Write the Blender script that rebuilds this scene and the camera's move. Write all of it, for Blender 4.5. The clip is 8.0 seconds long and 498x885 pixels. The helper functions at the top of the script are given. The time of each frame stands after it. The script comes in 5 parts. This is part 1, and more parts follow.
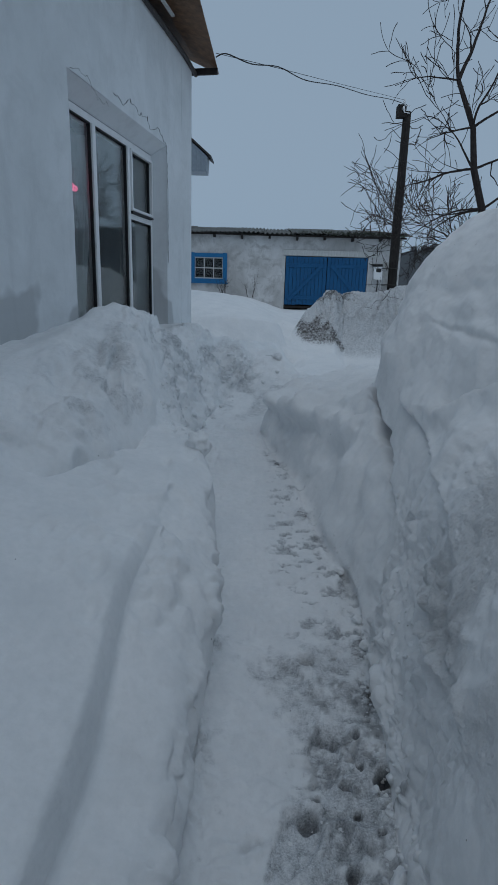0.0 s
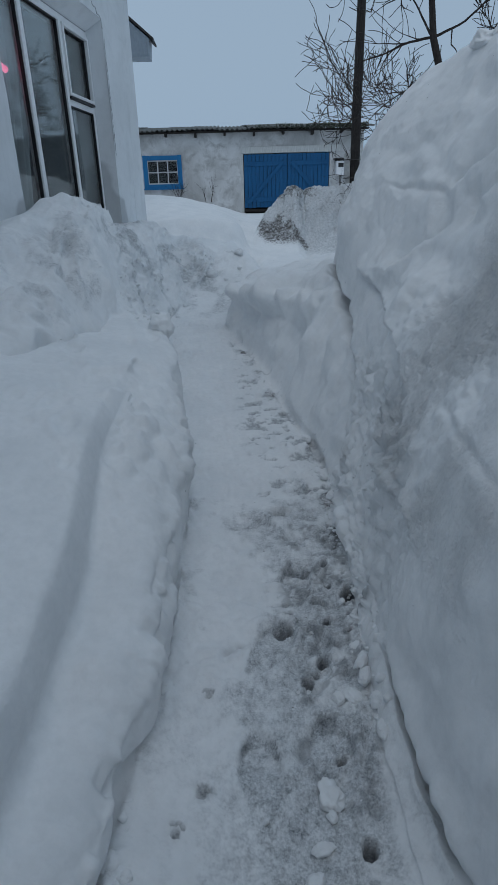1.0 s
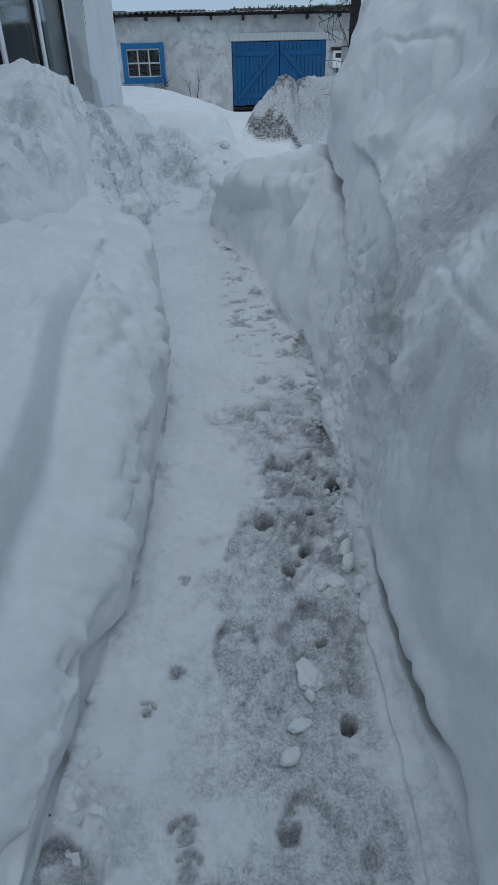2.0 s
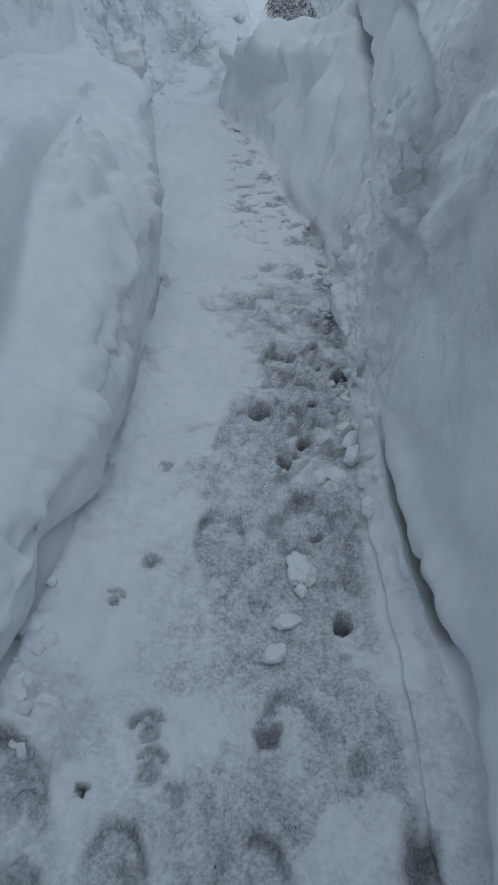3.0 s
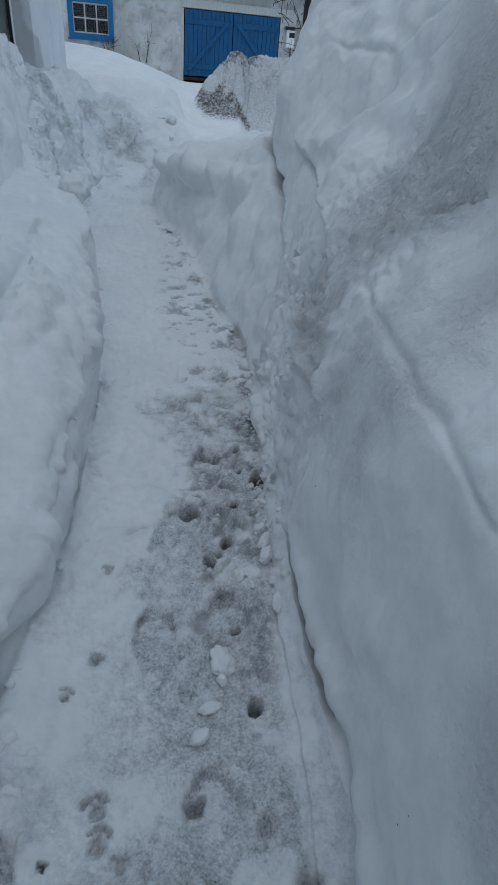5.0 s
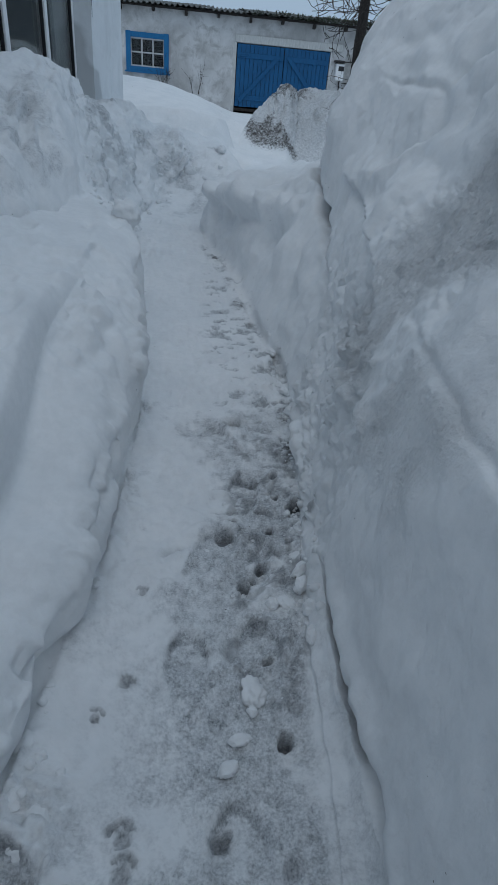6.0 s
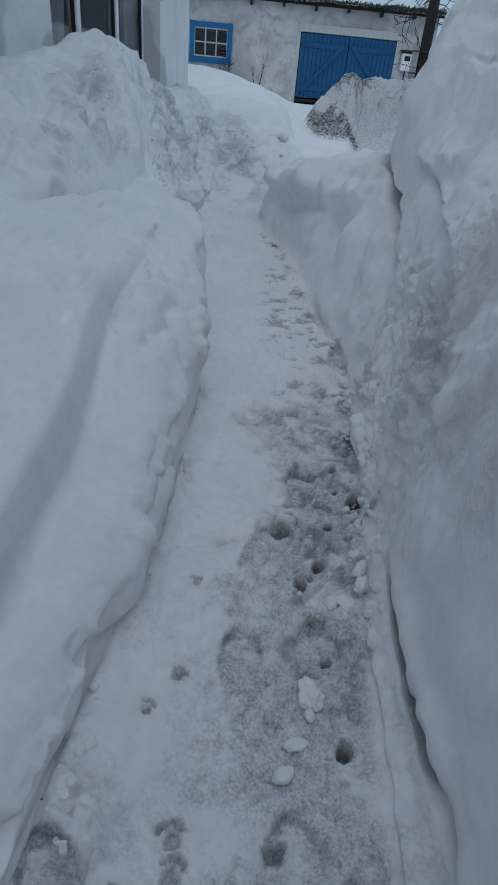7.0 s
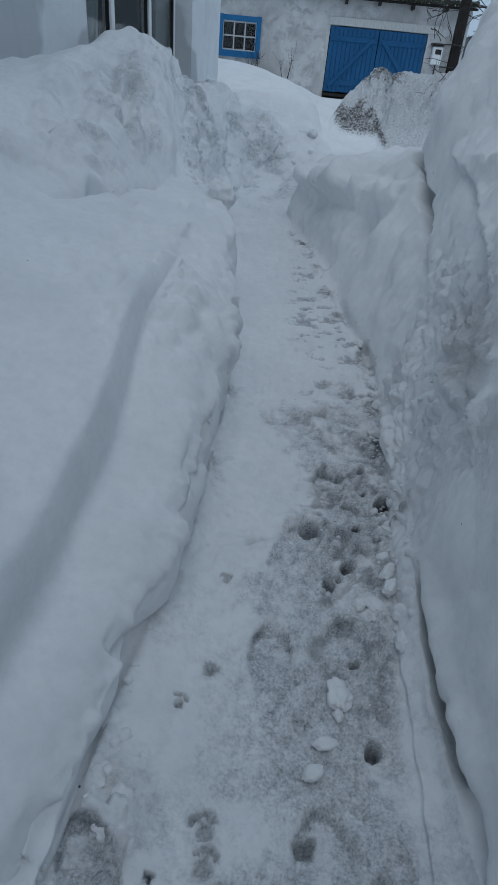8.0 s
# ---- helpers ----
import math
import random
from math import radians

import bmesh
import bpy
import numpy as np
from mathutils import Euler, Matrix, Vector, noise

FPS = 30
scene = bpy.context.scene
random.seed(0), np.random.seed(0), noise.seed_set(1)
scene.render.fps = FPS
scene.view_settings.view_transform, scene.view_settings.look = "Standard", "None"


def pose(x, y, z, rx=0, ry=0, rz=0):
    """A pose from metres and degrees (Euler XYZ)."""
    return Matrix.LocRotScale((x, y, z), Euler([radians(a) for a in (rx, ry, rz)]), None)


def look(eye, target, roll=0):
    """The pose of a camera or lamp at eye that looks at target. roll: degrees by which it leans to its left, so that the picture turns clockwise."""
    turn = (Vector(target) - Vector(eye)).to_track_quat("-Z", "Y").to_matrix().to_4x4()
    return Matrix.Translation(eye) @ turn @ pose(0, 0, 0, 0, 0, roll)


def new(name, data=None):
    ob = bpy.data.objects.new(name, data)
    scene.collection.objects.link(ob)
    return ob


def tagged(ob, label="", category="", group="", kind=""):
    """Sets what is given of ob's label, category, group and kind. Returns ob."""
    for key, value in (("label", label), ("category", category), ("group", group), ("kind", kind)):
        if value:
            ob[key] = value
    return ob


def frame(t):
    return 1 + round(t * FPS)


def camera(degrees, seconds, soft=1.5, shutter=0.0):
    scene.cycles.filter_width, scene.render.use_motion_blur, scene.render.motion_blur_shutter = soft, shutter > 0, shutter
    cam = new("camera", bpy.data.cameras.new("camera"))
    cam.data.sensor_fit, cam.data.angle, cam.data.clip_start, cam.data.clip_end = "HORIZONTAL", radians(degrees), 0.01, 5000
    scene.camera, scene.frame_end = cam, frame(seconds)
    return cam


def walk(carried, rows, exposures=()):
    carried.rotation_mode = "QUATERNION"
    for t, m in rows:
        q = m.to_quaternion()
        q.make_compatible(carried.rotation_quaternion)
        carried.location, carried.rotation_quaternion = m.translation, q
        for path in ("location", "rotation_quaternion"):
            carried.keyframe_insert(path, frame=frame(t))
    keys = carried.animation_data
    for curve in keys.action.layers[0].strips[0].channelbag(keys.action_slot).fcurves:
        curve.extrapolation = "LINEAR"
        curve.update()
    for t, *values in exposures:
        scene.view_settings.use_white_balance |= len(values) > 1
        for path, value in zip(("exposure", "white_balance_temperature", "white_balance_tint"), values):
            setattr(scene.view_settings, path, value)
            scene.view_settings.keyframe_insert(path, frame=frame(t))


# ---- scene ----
cam = camera(47.97, 8.0, 1.1)
PATH = [
    (0, (-0.178, -0.464, 1.644), (-0.216, 1.466, 1.122), 1.71),
    (0.2, (-0.198, -0.731, 1.638), (-0.242, 1.208, 1.151), 1.92),
    (0.5, (-0.194, -0.709, 1.587), (-0.218, 1.214, 1.037), 1.64),
    (1, (-0.124, -0.632, 1.427), (-0.075, 1.205, 0.637), -1.61),
    (1.5, (-0.096, -0.595, 1.328), (-0.044, 1.156, 0.364), -2.68),
    (1.7, (-0.086, -0.585, 1.292), (-0.028, 1.152, 0.302), -2.51),
    (2.8, (-0.075, -0.462, 1.025), (-0.010, 1.142, -0.167), 1.73),
    (3, (-0.060, -0.455, 0.983), (-0.003, 1.115, -0.255), 1.23),
    (3.5, (-0.036, -0.455, 0.920), (0.024, 1.042, -0.405), 1.02),
    (4, (0.006, -0.481, 0.930), (0.099, 0.965, -0.449), 1.00),
    (4.5, (0.016, -0.560, 1.181), (0.227, 0.993, -0.062), 2.40),
    (4.7, (-0.030, -0.580, 1.266), (0.265, 1.021, 0.104), 5.32),
    (5.8, (-0.070, -0.598, 1.347), (0.150, 1.099, 0.312), 5.33),
    (6, (-0.075, -0.582, 1.328), (0.095, 1.123, 0.296), 5.35),
    (6.5, (-0.104, -0.534, 1.268), (0.001, 1.174, 0.233), 6.28),
    (7, (-0.138, -0.523, 1.264), (-0.114, 1.173, 0.204), 5.65),
    (7.5, (-0.165, -0.532, 1.279), (-0.179, 1.153, 0.202), 5.77),
    (8, (-0.182, -0.533, 1.286), (-0.222, 1.149, 0.206), 5.71),
]
walk(cam, [(t, look(eye, target, roll)) for t, eye, target, roll in PATH], exposures=[(0, -0.74), (0.6, -0.66), (1.0, -0.5), (1.5, -0.32), (3.0, -0.25), (4.5, -0.25), (6.0, -0.4), (8.0, -0.36)])

# ---- world and light: an even overcast winter sky ----
world = bpy.data.worlds.new("world")
scene.world = world
world.use_nodes = True
wn, wl = world.node_tree.nodes, world.node_tree.links
wn.clear()
w_out, w_bg = wn.new("ShaderNodeOutputWorld"), wn.new("ShaderNodeBackground")
w_sky, w_hsv, w_mix = wn.new("ShaderNodeTexSky"), wn.new("ShaderNodeHueSaturation"), wn.new("ShaderNodeMix")
w_sky.sky_type, w_sky.sun_disc = "NISHITA", False
w_sky.sun_elevation, w_sky.sun_rotation = radians(50), radians(160)
w_sky.air_density, w_sky.dust_density, w_sky.ozone_density = 1.0, 6.0, 1.0
w_hsv.inputs["Saturation"].default_value = 0.25
w_mix.data_type = "RGBA"
w_mix.inputs[0].default_value = 0.9
w_mix.inputs[7].default_value = (3.88, 5.35, 7.05, 1)
w_bg.inputs["Strength"].default_value = 0.075
wl.new(w_sky.outputs["Color"], w_hsv.inputs["Color"])
wl.new(w_hsv.outputs["Color"], w_mix.inputs[6])
w_dir, w_sep, w_up, w_mul = wn.new("ShaderNodeTexCoord"), wn.new("ShaderNodeSeparateXYZ"), wn.new("ShaderNodeMapRange"), wn.new("ShaderNodeVectorMath")
w_up.inputs["From Min"].default_value, w_up.inputs["From Max"].default_value = 0.0, 1.0
w_up.inputs["To Min"].default_value, w_up.inputs["To Max"].default_value = 1.52, 1.4
w_mul.operation = "SCALE"
wl.new(w_dir.outputs["Generated"], w_sep.inputs[0])
wl.new(w_sep.outputs["Z"], w_up.inputs["Value"])
wl.new(w_mix.outputs[2], w_mul.inputs[0])
wl.new(w_up.outputs["Result"], w_mul.inputs["Scale"])
wl.new(w_mul.outputs["Vector"], w_bg.inputs["Color"])
wl.new(w_bg.outputs["Background"], w_out.inputs["Surface"])

sun_data = bpy.data.lights.new("sun", "SUN")
sun_data.energy, sun_data.angle, sun_data.color = 0.5, radians(60), (1.0, 0.97, 0.93)
sun = new("sun", sun_data)
sun.matrix_world = look((-6, -8, 30), (0, 2, 0))


# ---- material helpers ----
def rgb(r, g, b):
    return (r, g, b, 1.0)


class Mat:
    """A small node builder round one Principled BSDF."""

    def __init__(self, name, color=(0.5, 0.5, 0.5), rough=0.7, metal=0.0, spec=0.4):
        self.m = bpy.data.materials.new(name)
        self.m.use_nodes = True
        self.n, self.l = self.m.node_tree.nodes, self.m.node_tree.links
        self.b = self.n["Principled BSDF"]
        self.b.inputs["Base Color"].default_value = rgb(*color)
        self.b.inputs["Roughness"].default_value = rough
        self.b.inputs["Metallic"].default_value = metal
        self.b.inputs["Specular IOR Level"].default_value = spec
        self.coord = self.n.new("ShaderNodeTexCoord").outputs["Object"]

    def mapped(self, scale):
        node = self.n.new("ShaderNodeMapping")
        node.inputs["Scale"].default_value = scale
        self.l.new(self.coord, node.inputs["Vector"])
        return node.outputs["Vector"]

    def noise(self, scale, detail=4.0, rough=0.6, vector=None, distort=0.0):
        node = self.n.new("ShaderNodeTexNoise")
        node.inputs["Scale"].default_value = scale
        node.inputs["Detail"].default_value = detail
        node.inputs["Roughness"].default_value = rough
        node.inputs["Distortion"].default_value = distort
        self.l.new(vector or self.coord, node.inputs["Vector"])
        return node.outputs["Fac"]

    def ramp(self, fac, stops):
        node = self.n.new("ShaderNodeValToRGB")
        while len(node.color_ramp.elements) < len(stops):
            node.color_ramp.elements.new(0.5)
        for e, (p, c) in zip(node.color_ramp.elements, stops):
            e.position, e.color = p, (rgb(*c) if isinstance(c, tuple) else rgb(c, c, c))
        self.l.new(fac, node.inputs["Fac"])
        return node.outputs["Color"]

    def mix(self, fac, a, b, kind="MIX"):
        node = self.n.new("ShaderNodeMix")
        node.data_type, node.blend_type = "RGBA", kind
        for sock, v in ((node.inputs[0], fac), (node.inputs[6], a), (node.inputs[7], b)):
            if isinstance(v, (int, float)):
                sock.default_value = v
            elif isinstance(v, tuple):
                sock.default_value = rgb(*v)
            else:
                self.l.new(v, sock)
        return node.outputs[2]

    def math(self, op, a, b=0.0):
        node = self.n.new("ShaderNodeMath")
        node.operation = op
        for sock, v in ((node.inputs[0], a), (node.inputs[1], b)):
            if isinstance(v, (int, float)):
                sock.default_value = v
            else:
                self.l.new(v, sock)
        return node.outputs[0]

    def attr(self, name):
        node = self.n.new("ShaderNodeAttribute")
        node.attribute_name = name
        return node.outputs["Fac"]

    def color(self, out):
        self.l.new(out, self.b.inputs["Base Color"])
        return self

    def rough(self, out):
        self.l.new(out, self.b.inputs["Roughness"])
        return self

    def bump(self, height, strength=0.3, distance=0.01):
        node = self.n.new("ShaderNodeBump")
        node.inputs["Strength"].default_value = strength
        node.inputs["Distance"].default_value = distance
        self.l.new(height, node.inputs["Height"])
        if self.b.inputs["Normal"].is_linked:
            self.l.new(self.b.inputs["Normal"].links[0].from_socket, node.inputs["Normal"])
        self.l.new(node.outputs["Normal"], self.b.inputs["Normal"])
        return self


def snow_material():
    m = Mat("snow", (0.8, 0.83, 0.86), 0.75, 0, 0.3)
    grain, clump = m.noise(260, 3), m.noise(28, 6, 0.65)
    soil, wet, pit_shade_slush = m.attr("soil"), m.attr("wet"), m.attr("pit_shade_slush")
    speckle = m.math("MULTIPLY", m.math("SUBTRACT", m.mix(0.4, m.noise(26, 6, 0.72), m.noise(105, 4, 0.7)), 0.5), m.math("MINIMUM", m.math("MULTIPLY", wet, 5.5), 2.4))
    wet = m.ramp(m.math("ADD", wet, speckle), [(0.14, 0.0), (0.8, 1.0)])
    fresh = m.ramp(clump, [(0.25, (0.8, 0.815, 0.825)), (0.6, (0.87, 0.88, 0.89))])
    tone = m.mix(0.55, m.noise(22, 5, 0.7), m.noise(150, 4, 0.7))
    packed = m.ramp(tone, [(0.34, (0.16, 0.17, 0.185)), (0.43, (0.33, 0.345, 0.36)), (0.52, (0.5, 0.52, 0.54)), (0.6, (0.72, 0.735, 0.75))])
    dirty = m.ramp(m.noise(13, 7, 0.72), [(0.36, (0.03, 0.027, 0.025)), (0.52, (0.12, 0.11, 0.105)), (0.62, (0.38, 0.375, 0.375)), (0.72, (0.66, 0.67, 0.68))])
    fresh = m.mix(m.math("MULTIPLY", m.ramp(m.noise(3.2, 5, 0.6), [(0.42, 0.0), (0.7, 1.0)]), 0.55), fresh, (0.72, 0.745, 0.765))
    c = m.mix(wet, fresh, packed)
    cell = m.n.new("ShaderNodeTexVoronoi")
    cell.inputs["Scale"].default_value = 16
    m.l.new(m.coord, cell.inputs["Vector"])
    speck = m.math("MULTIPLY", m.math("LESS_THAN", cell.outputs["Distance"], 0.045), m.math("GREATER_THAN", m.noise(2.6, 2), 0.57))
    c = m.mix(m.math("MULTIPLY", speck, 0.85), c, (0.06, 0.05, 0.045))
    c = m.mix(m.math("MULTIPLY", m.attr("crust"), m.ramp(m.noise(55, 6, 0.75), [(0.45, 0.0), (0.62, 0.4)])), c, (0.6, 0.625, 0.65))
    # near-black for dark slush marks and for shade painted into the holes
    c = m.mix(m.math("MULTIPLY", pit_shade_slush, m.ramp(m.noise(70, 5, 0.7), [(0.3, 1.0), (0.62, 0.75)])), c, (0.035, 0.038, 0.046))
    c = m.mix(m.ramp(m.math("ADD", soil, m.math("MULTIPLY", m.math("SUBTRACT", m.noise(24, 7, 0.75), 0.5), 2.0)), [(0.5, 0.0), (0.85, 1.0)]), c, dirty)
    m.color(c)
    m.bump(clump, 0.38, 0.014)
    m.bump(m.math("MULTIPLY", m.noise(75, 5, 0.65), m.math("ADD", wet, 0.12)), 0.5, 0.009)
    m.bump(m.math("MULTIPLY", m.noise(44, 6, 0.65), m.attr("crust")), 1.0, 0.034)
    m.bump(grain, 0.08, 0.003)
    return m.m


def plaster_material(name, light, dark, blotch=0.5, patch=0.9, damp=None):
    m = Mat(name, light, 0.85, 0, 0.25)
    big, mid, fine = m.noise(patch, 6, 0.6, distort=0.6), m.noise(3.4, 7, 0.68, distort=0.4), m.noise(70, 4)
    c = m.mix(m.ramp(big, [(0.38, 0.0), (0.68, 1.0)]), light, dark)
    c = m.mix(m.math("MULTIPLY", m.ramp(mid, [(0.48, 0.0), (0.66, 1.0)]), blotch), c, tuple(v * 0.85 for v in dark))
    trickle = m.noise(1.6, 5, 0.6, m.mapped((2.2, 2.2, 0.5)), 0.5)
    c = m.mix(m.math("MULTIPLY", m.ramp(trickle, [(0.55, 0.0), (0.8, 1.0)]), 0.35), c, tuple(v * 0.7 for v in dark))
    if damp:
        node = m.n.new("ShaderNodeSeparateXYZ")
        m.l.new(m.coord, node.inputs[0])
        edge = m.math("SUBTRACT", m.math("ADD", damp, m.math("MULTIPLY", m.math("SUBTRACT", m.noise(1.15, 3, 0.5), 0.5), 2.6)), node.outputs["Z"])
        c = m.mix(m.ramp(edge, [(0.46, 0.0), (0.56, 0.62)]), c, (0.38, 0.395, 0.405))
    m.color(c)
    m.bump(mid, 0.35, 0.02)
    m.bump(fine, 0.3, 0.004)
    return m.m


def paint_material(name, light, dark, rough=0.55, along=(30, 30, 2.5)):
    m = Mat(name, light, rough, 0, 0.35)
    grain, wear = m.noise(2.0, 6, 0.6, m.mapped(along)), m.noise(7, 6, 0.7)
    c = m.mix(m.ramp(grain, [(0.35, 0.0), (0.7, 1.0)]), light, dark)
    c = m.mix(m.math("MULTIPLY", m.ramp(wear, [(0.62, 0.0), (0.75, 1.0)]), 0.5), c, tuple(v * 0.5 + 0.08 for v in dark))
    m.color(c)
    m.bump(grain, 0.4, 0.004)
    return m.m


def bark_material(name, light, dark, scale=9):
    m = Mat(name, light, 0.9, 0, 0.2)
    g = m.noise(scale, 6, 0.65, m.mapped((3, 3, 0.6)))
    m.color(m.ramp(g, [(0.3, dark), (0.7, light)]))
    m.bump(g, 0.6, 0.01)
    return m.m


def plain_material(name, color, rough=0.5, metal=0.0, vary=0.2):
    m = Mat(name, color, rough, metal)
    g = m.noise(14, 5, 0.65)
    m.color(m.ramp(g, [(0.3, tuple(v * (1 - vary) for v in color)), (0.7, tuple(min(1, v * (1 + vary)) for v in color))]))
    m.bump(g, 0.2, 0.003)
    return m.m


def glass_material():
    m = Mat("window_glass", (0.9, 0.95, 0.95), 0.03, 0, 0.5)
    m.b.inputs["Transmission Weight"].default_value = 1.0
    m.b.inputs["IOR"].default_value = 1.5
    m.bump(m.noise(1.3, 2), 0.04, 0.02)
    return m.m


SNOW = snow_material()
PLASTER = plaster_material("whitewash", (0.76, 0.785, 0.805), (0.65, 0.675, 0.69), 0.35, 0.9, 1.95)
GARAGE_PLASTER = plaster_material("old_whitewash", (0.69, 0.695, 0.70), (0.42, 0.42, 0.415), 0.8, 0.8)
PVC = plain_material("white_plastic", (0.8, 0.81, 0.82), 0.35, 0, 0.04)
SEAL = plain_material("black_seal", (0.02, 0.02, 0.022), 0.6)
GLASS = glass_material()
BLUE = paint_material("blue_paint", (0.005, 0.11, 0.27), (0.004, 0.075, 0.19))
BLUE_TRIM = paint_material("bright_blue_paint", (0.012, 0.17, 0.38), (0.01, 0.12, 0.29))
WHITE_WOOD = paint_material("white_painted_wood", (0.62, 0.63, 0.62), (0.45, 0.46, 0.45))
DARK_WOOD = bark_material("tarred_wood", (0.05, 0.045, 0.042), (0.02, 0.018, 0.017))
BARK = bark_material("bark", (0.06, 0.05, 0.047), (0.022, 0.018, 0.017), 20)
SLATE = plain_material("weathered_slate", (0.14, 0.145, 0.14), 0.9, 0, 0.35)
MOSS = plain_material("moss", (0.05, 0.06, 0.04), 0.95, 0, 0.5)
RUST = plain_material("brown_sheet_metal", (0.16, 0.085, 0.045), 0.55, 0.2, 0.45)
DARK_METAL = plain_material("dark_sheet_metal", (0.05, 0.045, 0.045), 0.5, 0.4, 0.3)
GREY_BOX = plain_material("grey_sheet_metal", (0.3, 0.35, 0.4), 0.5, 0.3, 0.1)
CABLE = plain_material("black_cable", (0.02, 0.02, 0.022), 0.6)
CONCRETE = plain_material("concrete", (0.4, 0.4, 0.39), 0.9, 0, 0.2)
# plaster coloured dark so that the room reads as unlit
DIMMED_ROOM = plain_material("dimmed_room_plaster", (0.16, 0.165, 0.17), 0.9, 0, 0.1)
CURTAIN = plain_material("white_net_curtain", (0.75, 0.76, 0.77), 0.9, 0, 0.06)
FAR_WALL = plain_material("far_grey_wall", (0.11, 0.12, 0.13), 0.9, 0, 0.2)

PINK_M = Mat("pink_light", (0.8, 0.2, 0.35), 0.5)
PINK_M.b.inputs["Emission Color"].default_value = rgb(1.0, 0.18, 0.35)
PINK_M.b.inputs["Emission Strength"].default_value = 1.6
PINK = PINK_M.m


# ---- geometry helpers ----
def box(bm, lo, hi, bevel=0.0):
    """A box from corner to corner, with its edges rounded a little."""
    lo, hi = Vector(lo), Vector(hi)
    made = bmesh.ops.create_cube(bm, size=1.0, matrix=Matrix.Translation((lo + hi) / 2) @ Matrix.Diagonal((*(hi - lo), 1)))
    if bevel:
        edges = {e for v in made["verts"] for e in v.link_edges}
        bmesh.ops.bevel(bm, geom=list(edges), offset=bevel, segments=2, affect="EDGES", profile=0.6)


def tube(bm, points, radii, sides=6):
    """A round tube through points, with a radius at each."""
    points = [Vector(p) for p in points]
    if isinstance(radii, (int, float)):
        radii = [radii] * len(points)
    rings = []
    side = None
    for i, p in enumerate(points):
        ahead = (points[min(i + 1, len(points) - 1)] - points[max(i - 1, 0)]).normalized()
        if side is None:
            side = ahead.orthogonal().normalized()
        side = (side - ahead * side.dot(ahead)).normalized()
        up = ahead.cross(side)
        rings.append([bm.verts.new(p + radii[i] * (math.cos(a) * side + math.sin(a) * up)) for a in (math.tau * k / sides for k in range(sides))])
    for a, b in zip(rings, rings[1:]):
        for k in range(sides):
            bm.faces.new((a[k], a[(k + 1) % sides], b[(k + 1) % sides], b[k]))
    bm.faces.new(rings[0][::-1])
    bm.faces.new(rings[-1])


def finish(name, bm, material, smooth=False):
    data = bpy.data.meshes.new(name)
    bmesh.ops.recalc_face_normals(bm, faces=bm.faces[:])
    bm.to_mesh(data)
    bm.free()
    data.materials.append(material)
    if smooth:
        data.polygons.foreach_set("use_smooth", [True] * len(data.polygons))
    return new(name, data)


def part(name, bm, material, parent, label="", smooth=False):
    ob = finish(name, bm, material, smooth)
    ob.parent = parent
    return tagged(ob, label)


def box_part(name, lo, hi, material, parent, label="", bevel=0.004):
    bm = bmesh.new()
    box(bm, lo, hi, bevel)
    return part(name, bm, material, parent, label)


# ---- noise on arrays ----
def hashed(i, j, k):
    u = lambda t: t.astype(np.int32).view(np.uint32)
    h = u(i) * np.uint32(374761393) + u(j) * np.uint32(668265263) + u(k) * np.uint32(2147483647)
    h = (h ^ (h >> np.uint32(13))) * np.uint32(1274126177)
    return ((h ^ (h >> np.uint32(16))) & np.uint32(0xFFFF)) / 32767.5 - 1.0


def noise3(x, y, z):
    """Smooth value noise in -1..1."""
    i, j, k = np.floor(x), np.floor(y), np.floor(z)
    u, v, w = x - i, y - j, z - k
    u, v, w = (t * t * t * (t * (t * 6 - 15) + 10) for t in (u, v, w))
    total = 0
    for a in (0, 1):
        for b in (0, 1):
            for c in (0, 1):
                total = total + hashed(i + a, j + b, k + c) * (u if a else 1 - u) * (v if b else 1 - v) * (w if c else 1 - w)
    return total


def fbm(x, y, z, scale, octaves=4, gain=0.5):
    total, amp = 0, 1.0
    for o in range(octaves):
        total = total + amp * noise3(x * scale + 17.3 * o, y * scale - 9.1 * o, z * scale + 4.7 * o)
        scale, amp = scale * 2.03, amp * gain
    return total


def clods(x, y, z, scale, seed=0.0):
    """Rounded clods: high in the middle of each cell, low in the joints."""
    x, y, z = x * scale + seed, y * scale - seed * 0.7, z * scale + seed * 1.3
    i, j, k = np.floor(x), np.floor(y), np.floor(z)
    best = np.full(x.shape, 9.0)
    for a in (-1, 0, 1):
        for b in (-1, 0, 1):
            for c in (-1, 0, 1):
                u, v, w = i + a, j + b, k + c
                dx = u + 0.5 + 0.45 * hashed(u, v, w) - x
                dy = v + 0.5 + 0.45 * hashed(u + 57, v, w) - y
                dz = w + 0.5 + 0.45 * hashed(u, v + 91, w) - z
                best = np.minimum(best, dx * dx + dy * dy + dz * dz)
    return 1 - np.clip(best, 0, 1.2) * 1.6


def ease(t):
    t = np.clip(t, 0, 1)
    return t * t * (3 - 2 * t)


# ---- house wall line: origin at its far corner, s runs back along the wall, n points out of it ----
CORNER = Vector((-1.17, 7.32, 0))
ALONG = Vector((0.1534, 0.9882, 0))
OUT = Vector((0.9882, -0.1534, 0))
HOUSE = Matrix(((OUT.x, ALONG.x, 0, CORNER.x), (OUT.y, ALONG.y, 0, CORNER.y), (0, 0, 1, 0), (0, 0, 0, 1)))


